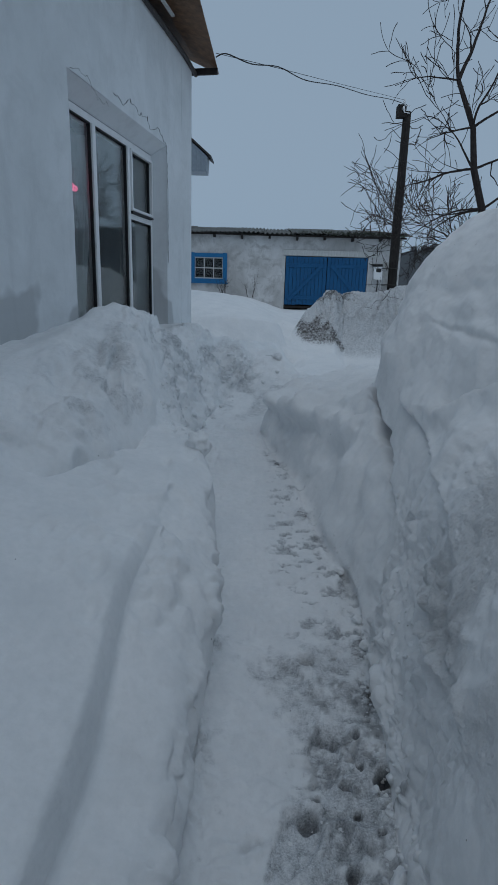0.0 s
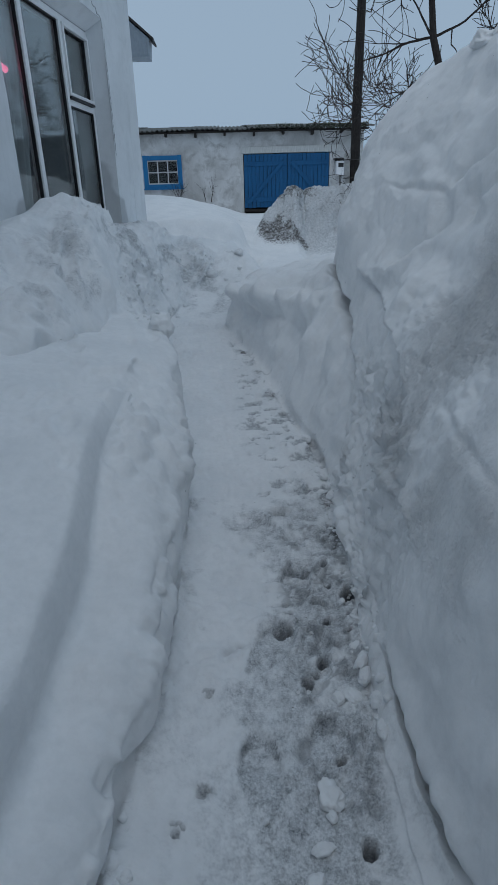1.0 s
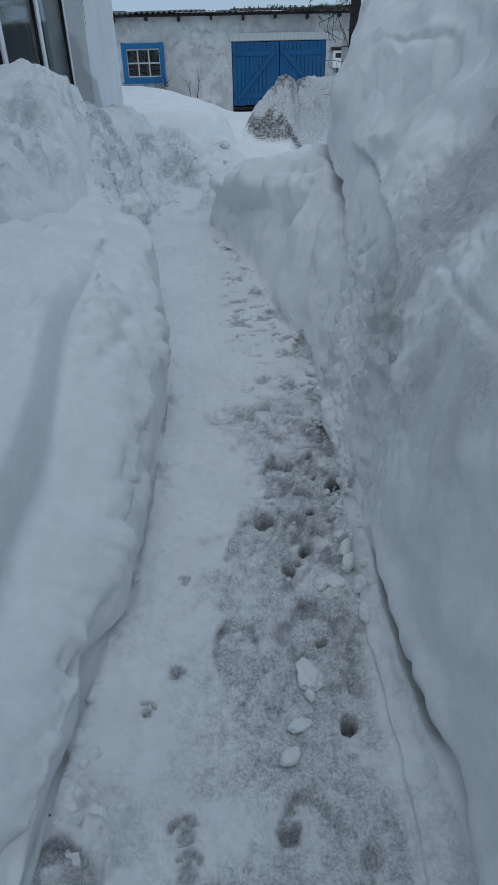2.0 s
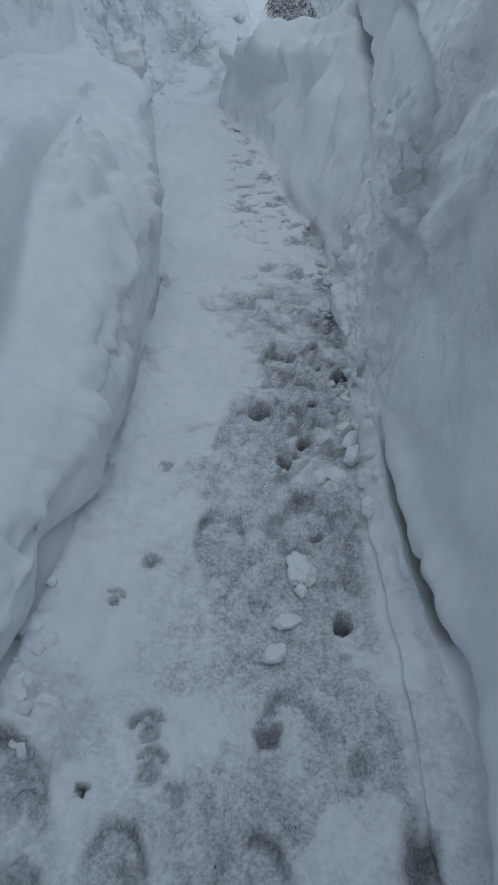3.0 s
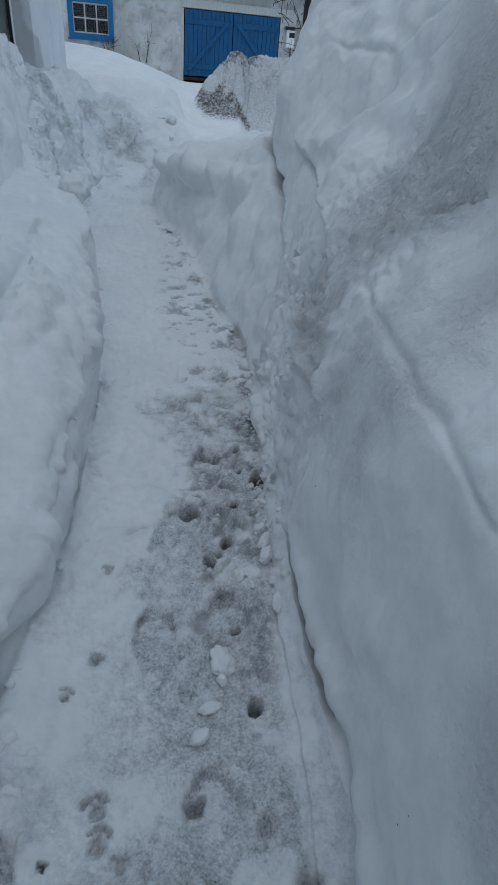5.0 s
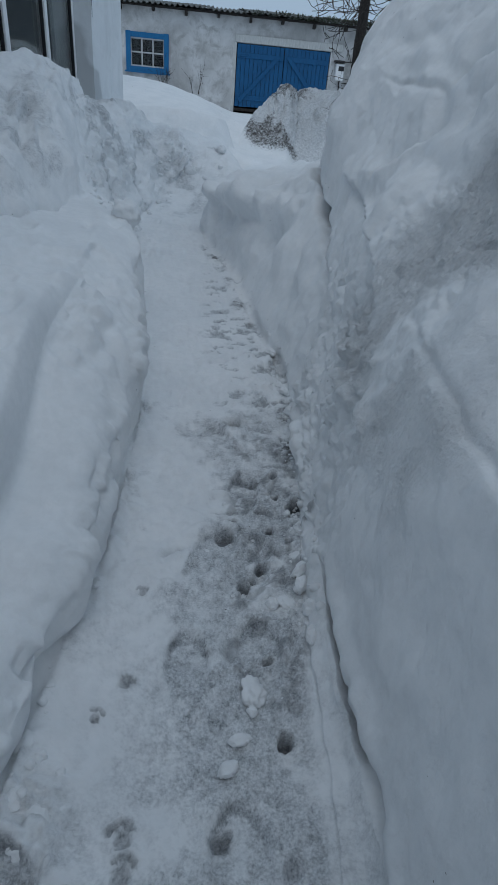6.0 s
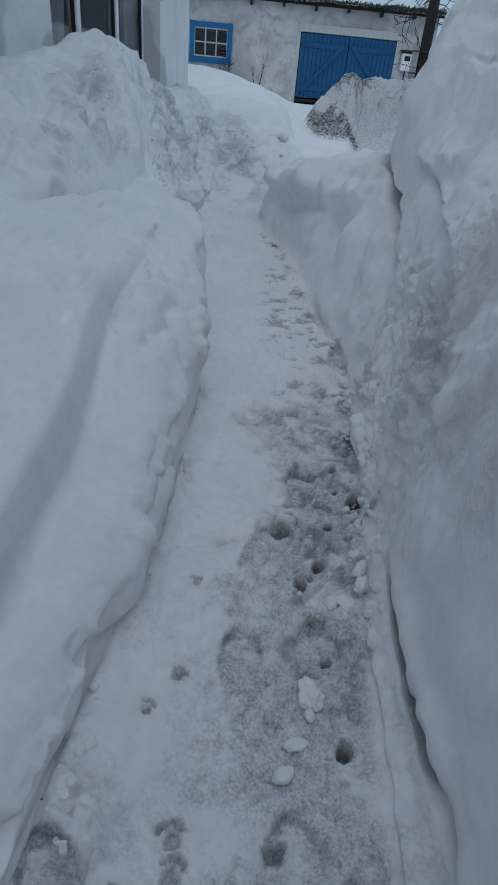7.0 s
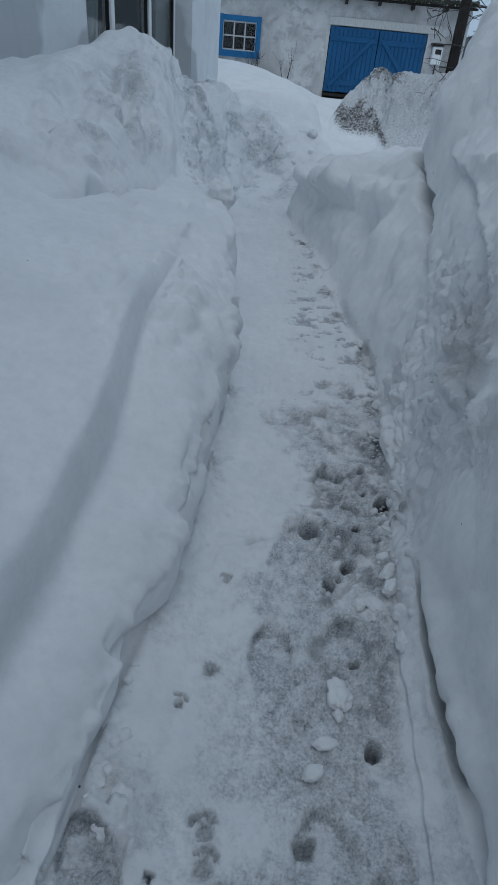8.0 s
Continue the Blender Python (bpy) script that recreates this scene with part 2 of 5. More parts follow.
# ---- the snow: one sheet, lofted across the dug path ----
def table(ys, knots, values):
    """A smooth curve through a few values."""
    dense = np.linspace(max(knots[0], -4.0), knots[-1], 4000)
    v = np.interp(dense, knots, values)
    step = dense[1] - dense[0]
    k = max(3, int(0.22 / step))
    v = np.convolve(np.pad(v, k, mode="edge"), np.hanning(2 * k + 1) / np.hanning(2 * k + 1).sum(), "valid")
    return np.interp(ys, dense, v)


def snow_sheet():
    ys = np.concatenate([-4 - 1.2 * (1.3 ** np.arange(16, 0, -1) - 1), np.arange(-4, -0.9, 0.06), np.arange(-0.9, -0.42, 0.014), np.arange(-0.42, 1.3, 0.0085), np.arange(1.3, 2.6, 0.014), np.arange(2.6, 5.0, 0.018), np.arange(5.0, 7.2, 0.025), np.arange(7.2, 14.5, 0.05), np.arange(14.5, 20.5, 0.1), 20.5 + 1.2 * (1.16 ** np.arange(42) - 1)])
    K = [-120, -0.6, 0, 0.35, 0.8, 1.3, 2.0, 2.4, 2.77, 3.2, 3.65, 4.3, 5.0, 5.5, 6.0, 6.6, 7.5, 9.0, 12]
    T = lambda *v: table(ys, K[: len(v)], v)
    wall_x = CORNER.x + (ys - CORNER.y) * 0.1552 - 0.12
    far = ease((ys - 7.2) / 2.0)
    ax = wall_x - far * 7
    az = table(ys, [-120, 2.8, 3.57, 4.05, 4.63, 6.1, 7.33, 9, 12], [1.2, 1.24, 1.13, 1.13, 1.19, 1.17, 1.18, 1.15, 1.25])
    bx = T(-1, -0.88, -0.68, -0.64, -0.63, -0.66, -0.63, -0.66, -0.74, -0.86, -0.98, -1.03, -1.05, -1.02, -0.95, -0.75, -0.7, -0.7, -0.7)
    bz = T(0.5, 0.5, 0.46, 0.46, 0.55, 0.71, 0.74, 0.755, 0.76, 0.78, 0.9, 1.04, 1.04, 1, 0.95, 0.9, 0.92, 0.9, 0.9)
    gx = T(-0.79, -0.79, -0.652, -0.612, -0.6, -0.625, -0.56, -0.56, -0.64, -0.75, -0.87, -0.93, -0.95, -0.92, -0.82, -0.6, -0.5, -0.4, -0.3)
    gz = T(0.24, 0.24, 0.24, 0.245, 0.32, 0.56, 0.71, 0.735, 0.75, 0.74, 0.74, 0.84, 0.88, 0.86, 0.84, 0.86, 0.9, 0.9, 0.9)
    lx = T(-0.52, -0.5, -0.46, -0.43, -0.345, -0.35, -0.365, -0.42, -0.51, -0.61, -0.73, -0.83, -0.86, -0.82, -0.7, -0.45, -0.3, -0.2, 0)
    lz = T(0.07, 0.08, 0.11, 0.15, 0.24, 0.36, 0.54, 0.66, 0.72, 0.7, 0.6, 0.58, 0.6, 0.62, 0.7, 0.83, 0.88, 0.9, 0.9)
    px = T(-0.56, -0.53, -0.49, -0.47, -0.39, -0.385, -0.38, -0.41, -0.46, -0.54, -0.66, -0.76, -0.78, -0.72, -0.58, -0.3, 0, 0.2, 0.4)
    pz = T(0, 0, 0, 0, 0, 0.01, 0.03, 0.08, 0.11, 0.15, 0.24, 0.3, 0.31, 0.34, 0.45, 0.72, 0.82, 0.85, 0.85)
    qx = T(0.2, 0.2, 0.235, 0.24, 0.29, 0.34, 0.37, 0.34, 0.26, 0.18, 0.11, -0.09, -0.19, 0.1, 0.7, 1, 1.1, 1.2, 1.3)
    r1x = T(0.28, 0.28, 0.275, 0.275, 0.315, 0.37, 0.42, 0.44, 0.43, 0.46, 0.27, -0.02, -0.15, 0.2, 0.85, 1.15, 1.3, 1.4, 1.5)
    r1z = T(0.05, 0.05, 0.05, 0.06, 0.09, 0.11, 0.2, 0.34, 0.48, 0.76, 0.78, 0.68, 0.66, 0.75, 0.84, 0.82, 0.72, 0.6, 0.6)
    r2x = T(0.235, 0.235, 0.284, 0.3, 0.335, 0.4, 0.48, 0.54, 0.585, 0.62, 0.68, 0.9, 1.2, 1.5, 1.7, 1.9, 2.1, 2.2, 2.3)
    r2z = T(0.07, 0.07, 0.075, 0.08, 0.11, 0.16, 0.4, 0.6, 0.8, 0.93, 1, 0.98, 0.95, 0.92, 0.9, 0.84, 0.72, 0.6, 0.6)
    r3x = T(0.385, 0.375, 0.37, 0.395, 0.462, 0.555, 0.6, 0.63, 0.64, 0.6, 0.66, 1, 1.5, 1.8, 2.1, 2.3, 2.5, 2.6, 2.8)
    r3z = T(0.8, 0.8, 0.8, 0.8, 0.8, 0.79, 0.82, 0.95, 1.1, 1.3, 1.35, 1.3, 1.15, 1, 0.95, 0.86, 0.74, 0.62, 0.66)
    r4x = T(0.52, 0.52, 0.53, 0.58, 0.66, 0.74, 0.76, 0.82, 0.82, 0.75, 0.8, 1.2, 1.8, 2.2, 2.4, 2.6, 2.8, 3, 3.2)
    r4z = T(1, 1, 1, 1.04, 1.1, 1.16, 1.2, 1.38, 1.5, 1.62, 1.68, 1.66, 1.45, 1.2, 1, 0.9, 0.82, 0.74, 0.8)
    r5x = T(1.25, 1.25, 1.25, 1.25, 1.28, 1.3, 1.3, 1.3, 1.3, 1.25, 1.3, 1.7, 2.3, 2.8, 3, 3.2, 3.4, 3.6, 4)
    r5z = T(2.15, 2.15, 2.15, 2.15, 2.18, 2.2, 2.2, 2.22, 2.22, 2.2, 2.2, 2.1, 1.8, 1.4, 1.1, 1, 0.95, 0.95, 1.1)
    wide = 60 + np.maximum(0, ys - 8) * 1.2
    ex, ez = r5x + 1.5 + wide, T(2.55, 2.55, 2.55, 2.55, 2.55, 2.55, 2.55, 2.55, 2.55, 2.5, 2.45, 2.3, 2.0, 1.7, 1.4, 1.3, 1.3, 1.3, 1.3)
    gone = np.maximum(0, ys - 9)
    ax = ax - gone * 1.2
    xs, zs = [], []

    def span(x0, z0, x1, z1, n, sag=0.0, power=1.0, last=False):
        for i in range(n + (1 if last else 0)):
            t = i / n
            t = t**power
            xs.append(x0 + (x1 - x0) * t)
            zs.append(z0 + (z1 - z0) * t + sag * math.sin(math.pi * t))

    start = {}
    # the open ground beyond the house, passing under its floor
    past = ease((ys - 7.25) / 0.3)
    under = -0.35 * (1 - past) + az * past
    for name, args in (
        ("field", (ax - 70, az, ax - 8.4, az, 8)),
        ("side", (ax - 8.4, az, ax - 7.9, under, 3)),
        ("under", (ax - 7.9, under, ax - 0.25, under, 10)),
        ("edge", (ax - 0.25, under, ax, az, 3)),
        ("upper", (ax, az, bx, bz, 110, -0.1, 0.7)),
        ("groove", (bx, bz, gx, gz, 24, 0.015)),
        ("ledge", (gx, gz, lx, lz, 22, 0.012)),
        ("lip", (lx, lz, px, pz, 22, 0.0)),
        ("floor", (px, pz, qx, pz, 104, -0.01)),
        ("slab", (qx, pz, r1x, r1z, 18, 0.0)),
        ("shelf", (r1x, r1z, r2x, r2z, 16, 0.0)),
        ("wall_low", (r2x, r2z, r3x, r3z, 44, 0.0)),
        ("wall_high", (r3x, r3z, r4x, r4z, 54, 0.0)),
        ("shoulder", (r4x, r4z, r5x, r5z, 80, 0.06)),
        ("back", (r5x, r5z, ex, ez, 34, 0.05, 3.2)),
    ):
        start[name] = len(xs)
        span(*args, last=(name == "back"))
    X, Z = np.array(xs).T, np.array(zs).T
    # soften the section a little so that edges are rounded
    soft = np.array([1, 3, 4, 3, 1]) / 12
    for A in (X, Z):
        pad = np.pad(A, ((0, 0), (2, 2)), mode="edge")
        A[:, 2:-2] = sum(w * pad[:, k : k + A.shape[1]] for k, w in enumerate(soft))[:, 2:-2]
    lo, hi = start["groove"] - 22, start["ledge"] + 10
    for _ in range(9):
        for A in (X, Z):
            A[:, lo:hi] = 0.25 * A[:, lo - 1 : hi - 1] + 0.5 * A[:, lo:hi] + 0.25 * A[:, lo + 1 : hi + 1]
    lo, hi = start["wall_high"] - 20, start["wall_high"] + 20
    for _ in range(30):
        for A in (X, Z):
            A[:, lo:hi] = 0.25 * A[:, lo - 1 : hi - 1] + 0.5 * A[:, lo:hi] + 0.25 * A[:, lo + 1 : hi + 1]
    Y = np.repeat(ys[:, None], X.shape[1], 1)
    k = start["lip"]
    flat = ys * 0
    bite = lambda f, seed: np.abs(noise3(ys * f, flat, flat + seed)) - 0.35
    torn = 0.02 * noise3(ys * 3.3, flat, flat + 5) - 0.022 * bite(5.5, 6) - 0.014 * bite(13, 7) - 0.008 * bite(31, 8)
    X[:, k - 8 : k + 9] += (0.006 + torn)[:, None] * np.clip(1.6 * np.hanning(19), 0, 1)[None, 1:-1] * ease((3.2 - ys) / 0.5)[:, None]
    # the yard beyond: drift before the garage, dirty heap, bank by the house, gentle distance
    f = ease((Y - 6.6) / 1.2)
    drift = ease((Y - 9.9 - 0.18 * np.sin(X * 2.3)) / 0.22) * 0.22 * ease((14.0 - Y) / 3.5) * ease((1.0 - X) / (1.0 + 0.6 * np.maximum(0, Y - 10))) + ease((Y - 10.2) / 5.0) * (0.6 - 0.37 * ease((X + 1.3) / 1.9))
    drift = drift + 0.36 * np.exp(-(np.abs((X + 2.3) / 2.0) ** 3 + ((Y - 12.5) / 1.8) ** 2))
    Z = Z + f * drift * (1 - ease((X - 3) / 2) * 0.4)
    skirt = X - 0.62 + 0.24 * (12.4 - Y)
    heap = 0.88 * (1 - np.exp(-2.3 * np.maximum(0, skirt + 0.06 * fbm(X, Y, Z * 0, 4, 2)))) * ease((5.6 - X) / 1.5) * ease((Y - 10.7) / 1.7) * ease((14.8 - Y) / 1.5)
    heap = heap * (1 + 0.06 * fbm(X, Y, Z * 0, 1.6, 3))
    Z = Z + heap
    lane = ease((X + 0.02 - 0.12 * np.sin(Y * 3.1)) / 0.22) * ease((3.2 - X) / 1.2) * ease((Y - 6.3) / 0.9) * ease((12.4 - Y) / 1.2)
    Z = Z - 0.36 * lane - 0.3 * ease((Y - 8.2) / 1.0) * ease((9.98 + 0.12 * np.sin(X * 4) - Y) / 0.12) * ease((X + 1.2) / 0.4) * ease((0.6 - X) / 0.5)
    Z = Z + 0.14 * np.exp(-(((Y - 6.95) / 0.42) ** 2)) * ease((0.5 - X) / 0.6) * ease((X + 1.3) / 0.3)
    level = ease((Y - 21) / 12)
    Z = Z * (1 - level) + 1.35 * level + level * 0.4 * fbm(X, Y, Z * 0, 0.03, 3)
    # the mound of thrown snow by the house
    rise = -0.9 * (X + 0.99) + 0.436 * (Y - 2.46) + 0.05 * np.sin(X * 11.0 + 1.0) + 0.035 * noise3(X * 9, Y * 7, Z * 0)
    brink = ease((bx[:, None] + 0.08 + 0.05 * noise3(X * 0, Y * 3.5, Z * 0) - X) / 0.2)
    pile = ease(rise / 0.14) * ease((7.1 - Y) / 0.8) * brink
    crest = 0.8 + 0.86 * (1 - np.exp(-np.maximum(rise, 0) / 0.72)) - 0.24 * ease((Y - 4.2) / 1.5) - 0.2 * ease((-1.36 - X) / 0.4)
    crest = crest + 0.05 * np.exp(-(((X + 1.33) / 0.1) ** 2 + ((Y - 4.02) / 0.16) ** 2)) + 0.04 * np.exp(-(((X + 1.5) / 0.07) ** 2 + ((Y - 3.95) / 0.12) ** 2))
    Z = Z + pile * np.maximum(0, crest - Z) - 0.1 * np.exp(-(((rise + 0.01) / 0.032) ** 2)) * ease((X + 1.3) / 0.15) * ease((-0.86 - X) / 0.06) * ease((3.2 - Y) / 0.3)
    # the near part of the mound has slumped forward and ends in a torn edge
    tear = (X + 0.82) * 0.984 + (Y - 2.72) * 0.177 + 0.03 * fbm(X, Y, Z * 0, 5, 3)
    Z = Z + pile * (0.03 - 0.13 * ease(tear / 0.05 + 0.3) - 0.03 * ease((tear + 0.3) / 0.3) * ease((0.35 - tear) / 0.3))

    # masks
    I = np.arange(X.shape[1])[None, :] + 0 * X
    inside = lambda a, b: ease((I - start[a] + 4) / 8) * ease((start[b] + 4 - I) / 8)
    floor_m = inside("floor", "slab") * ease((7.2 - Y) / 0.6)
    wall_m = ease((I - start["slab"]) / 14) * ease((start["back"] + 12 - I) / 26) * ease((7.5 - Y) / 1.5)
    lip_m = inside("ledge", "floor") * ease((7.0 - Y) / 0.8)
    rough_m = np.clip((0.62 + 0.35 * ease((tear + 0.1) / 0.15)) * pile * ease((X + 1.75 - 0.1 * np.minimum(Y - 2, 3)) / 0.5) + 0.9 * ease((Y - 3.4) / 0.6) * ease((7.4 - Y) / 1.5) * inside("groove", "floor"), 0, 1)
    heap_m = np.clip(heap * 1.6, 0, 1)

    # surface normals of the sheet
    def normals():
        du = np.stack([np.gradient(X, axis=1), np.gradient(Y, axis=1), np.gradient(Z, axis=1)], -1)
        dv = np.stack([np.gradient(X, axis=0), np.gradient(Y, axis=0), np.gradient(Z, axis=0)], -1)
        n = np.cross(du, dv)
        return n / (np.linalg.norm(n, axis=-1, keepdims=True) + 1e-9)

    N = normals()
    lumps = fbm(X, Y, Z, 2.2, 5, 0.55)
    wx, wy, wz = X + 0.05 * noise3(X * 7, Y * 7, Z * 7), Y + 0.05 * noise3(X * 7 + 9, Y * 7, Z * 7), Z + 0.05 * noise3(X * 7, Y * 7 + 5, Z * 7)
    big_clods, small_clods = np.zeros_like(X), np.zeros_like(X)
    wanted = (floor_m + wall_m + lip_m + rough_m + heap_m > 0.02) | ((np.abs(X) < 2) & (Y > 6) & (Y < 10))
    busy = (Y > -1.0) & (Y < 14.8) & wanted
    big_clods[busy] = clods(wx[busy], wy[busy], wz[busy], 5.5)
    small_clods[busy] = clods(wx[busy], wy[busy], wz[busy], 15.0, 3.3)
    tiny = np.zeros_like(X)
    close = (Y > -1.0) & (Y < 7.6) & wanted
    tiny[close] = clods(wx[close], wy[close], wz[close], 34.0, 7.7)
    bead = ease((tiny - 0.3) / 0.6)
    nub = np.zeros_like(X)
    nub[close] = ease((clods(wx[close], wy[close], wz[close], 10.0, 5.1) - 0.35) / 0.45)
    bead2 = ease((small_clods - 0.35) / 0.5)
    patchy = ease(0.5 + 0.9 * fbm(X - 4, Y + 2, Z, 1.9, 3))
    fine = fbm(X, Y, Z, 13, 3, 0.5)
    chop = np.abs(fbm(X * 1.2, Y * 1.2, Z * 0.5, 7.0, 3, 0.55))
    away = 0.15 + ease((7.5 - Y) / 2.5)
    D = 0.007 * fbm(X, Y, Z, 2.2, 3, 0.5) * away + 0.0022 * fine * away
    knob = ease((Y - 0.75) / 0.5) * ease((0.95 - Z) / 0.5)
    foot_m = ease((Y - 0.55) / 0.3) * ease((4.2 - Y) / 0.8) * ease((0.85 - Z + 0.12 * fbm(X * 0, Y, Z * 0, 3, 2)) / 0.35)
    foot_m = foot_m * (1 - ease((start["wall_low"] + 2 - I) / 5) * ease((Y - 1.9) / 0.3))
    crease = ease((0.16 - np.abs(fbm(X, Y, Z * 0.35, 6.5, 3, 0.5))) / 0.16) * ease(0.3 + 1.4 * fbm(X + 7, Y, Z, 3.0, 2))
    flute = fbm(X, Y, Z * 0.22, 7.0, 3, 0.5) * ease((Y - 1.3) / 0.7) * ease((1.35 - Z) / 0.3)
    calm = fbm(X, Y, Z, 1.3, 4, 0.45)
    scoop = np.minimum(0, fbm(X * 1.3 + 2, Y * 0.9 - Z * 0.6, Z * 1.5, 2.1, 3, 0.45) + 0.12)
    D = D + wall_m * (0.036 * calm + 0.055 * scoop * ease((Z - 0.75) / 0.3) + 0.004 * fine + 0.03 * flute + foot_m * (0.034 * nub * patchy + 0.026 * bead2 * patchy + 0.012 * bead + 0.006 * fine - 0.04 * crease) + knob * (0.02 * lumps + 0.008 * big_clods - 0.012 * chop + 0.006 * tiny))
    D = D + wall_m * (1 - knob) * (0.004 * lumps + 0.003 * small_clods * patchy * patchy)
    groove_z = 0.82 + 0.03 * Y + 0.012 * noise3(Y * 9, Y * 0, Z * 0)
    D = D - wall_m * (0.008 * np.exp(-(((Z - groove_z) / 0.012) ** 2)) - 0.005 * ease((Z - groove_z) / 0.03) * ease((groove_z + 0.2 - Z) / 0.15)) * ease((1.0 - Y) / 0.15)
    # thin ledges: a hollow above each line, a sharp edge on it
    for y0, z0, y1, z1, deep, tall in ((2.15, 1.46, 2.85, 1.5, -0.012, 0.2), (2.0, 1.31, 2.3, 1.08, 0.09, 0.14), (1.28, 1.25, 1.56, 0.93, 0.06, 0.13), (0.25, 1.3, 1.0, 1.02, 0.012, 0.12), (1.75, 1.66, 2.12, 1.5, 0.09, 0.12), (1.6, 1.5, 1.8, 1.34, 0.08, 0.1), (1.45, 0.79, 2.75, 1.06, -0.05, 0.3), (0.78, 0.5, 1.5, 0.8, -0.028, 0.25)):
        long = math.hypot(y1 - y0, z1 - z0)
        across = ((Z - z0) * (y1 - y0) - (Y - y0) * (z1 - z0)) / long + 0.012 * fbm(X, Y, Z, 9, 2)
        along = ((Y - y0) * (y1 - y0) + (Z - z0) * (z1 - z0)) / long / long
        D = D - wall_m * 0.014 * np.exp(-((across / 0.012) ** 2)) * ease((along + 0.1) / 0.2) * ease((1.1 - along) / 0.2)
        D = D - wall_m * deep * ease(across / 0.014 + 0.5) * np.exp(-np.maximum(across, 0) / tall) * ease((along + 0.15) / 0.3) * ease((1.15 - along) / 0.3)
    brow = ease((Y - 3.15) / 0.2) * ease((5.1 - Y) / 0.3)
    D = D + brow * (0.042 * np.exp(-(((I - start["shelf"]) / 3.0) ** 2)) - 0.035 * np.exp(-(((I - start["shelf"] + 7) / 4.5) ** 2))) * (1 + 0.7 * fbm(X * 0, Y, Z * 0, 4, 2))
    D = D + brow * inside("slab", "wall_low") * (0.03 * fbm(X, Y, Z, 5, 3) + 0.02 * nub * patchy) - 0.03 * brow * inside("slab", "shelf") * np.exp(-(((Z - 0.6 - 0.03 * np.sin(Y * 9)) / 0.03) ** 2))
    D = D - 0.05 * ease((Y - 3.02 - 0.03 * noise3(X * 0, Z * 9, Z * 0)) / 0.09) * ease((4.9 - Y) / 0.4) * inside("slab", "shelf") + 0.03 * np.exp(-(((Y - 2.85) / 0.16) ** 2)) * inside("slab", "wall_low")
    D = D - 0.03 * np.exp(-(((I - start["slab"]) / 1.8) ** 2)) * ease((Y - 1.7) / 0.3) * ease((5 - Y) / 0.3) * (1 + fbm(X * 0, Y, Z * 0, 7, 2))
    D = D + ease((Y - 2.9) / 0.3) * ease((5.3 - Y) / 0.3) * np.exp(-(((I - start["shelf"] - 5) / 6.0) ** 2)) * (0.03 * big_clods * patchy + 0.03 * fbm(X, Y, Z, 5, 3))
    D = D - 0.03 * ease((fbm(X, Y, Z * 0, 5.5, 2) - 0.3) * 2.2) * ease((X + 1.1) / 0.2) * ease((-0.42 - X) / 0.1) * ease((Y - 1.1) / 0.3) * ease((2.7 - Y) / 0.2)
    D = D - 0.007 * np.exp(-(((X + 0.62 - 0.05 * np.sin(Y * 4)) / 0.05) ** 2)) * ease((Y - 1.35) / 0.2) * ease((2.5 - Y) / 0.3) * ease(0.5 + 1.2 * noise3(X * 0, Y * 5, Z * 0))
    for x, y, wide, deep in ((-0.81, 1.46, 0.04, 0.022), (-0.73, 1.28, 0.035, 0.02), (-0.97, 1.47, 0.03, 0.016), (-1.06, 2.19, 0.05, 0.025), (-0.98, 2.3, 0.04, 0.022), (-0.85, 1.88, 0.04, 0.02), (-0.7, 1.09, 0.03, 0.016), (-0.9, 2.1, 0.03, 0.02), (-1.15, 2.4, 0.05, 0.03)):
        dent = np.sqrt(((X - x) / wide) ** 2 + ((Y - y) / wide / 1.8) ** 2) * (1 + 0.25 * noise3(X * 14, Y * 14, Z * 0))
        D = D - deep * ease((1.2 - dent) / 0.7) + 0.4 * deep * np.exp(-(((dent - 1.4) / 0.3) ** 2))
    for x, y, wide, tall in ((-0.52, 1.42, 0.045, 0.03), (-0.44, 1.36, 0.035, 0.022), (-0.5, 1.58, 0.04, 0.025), (-0.55, 1.28, 0.03, 0.02), (-0.42, 1.52, 0.03, 0.018)):
        bump = np.hypot(X - x, (Y - y) / 1.3) / wide + 0.25 * noise3(X * 20, Y * 20, Z * 0)
        D = D + tall * ease((1.25 - bump) / 0.7)
    crumb = np.exp(-(((X + 0.55) / 0.09) ** 2 + ((Y - 1.5) / 0.32) ** 2))
    D = D + crumb * (0.022 * bead2 + 0.012 * lumps + 0.008 * bead)
    J = start["wall_low"]
    ragged = np.clip(0.75 + 0.8 * fbm(X * 0, Y, Z * 0, 4.0, 4, 0.6), 0.4, 1.1)
    jag = 2.6 * noise3(X * 0, Y * 6, Z * 0 + 4) + 1.6 * noise3(X * 0, Y * 19, Z * 0 + 8)
    gape = 0.35 + 0.3 * noise3(X * 0, Y * 7, Z * 0 + 3)
    for y, wide in ((0.63, 0.05), (0.46, 0.07), (0.2, 0.05), (-0.3, 0.12)):
        gape = gape + 0.75 * np.exp(-(((Y - y) / wide) ** 2))
    gape = np.clip(gape, 0.15, 1.0)
    gap = np.exp(-np.abs((I - J + 2.0 + 0.8 * jag) / (1.2 + 1.5 * gape)) ** 4)
    D = D + np.exp(-(((I - J - 3) / 3.0) ** 2)) * ease((0.8 - Y) / 0.2) * (0.014 * fbm(X * 0, Y, Z * 0, 9, 3, 0.6) + 0.008)
    D = D - gap * (0.03 + 0.24 * gape) * ragged * ease((0.78 - Y) / 0.2)
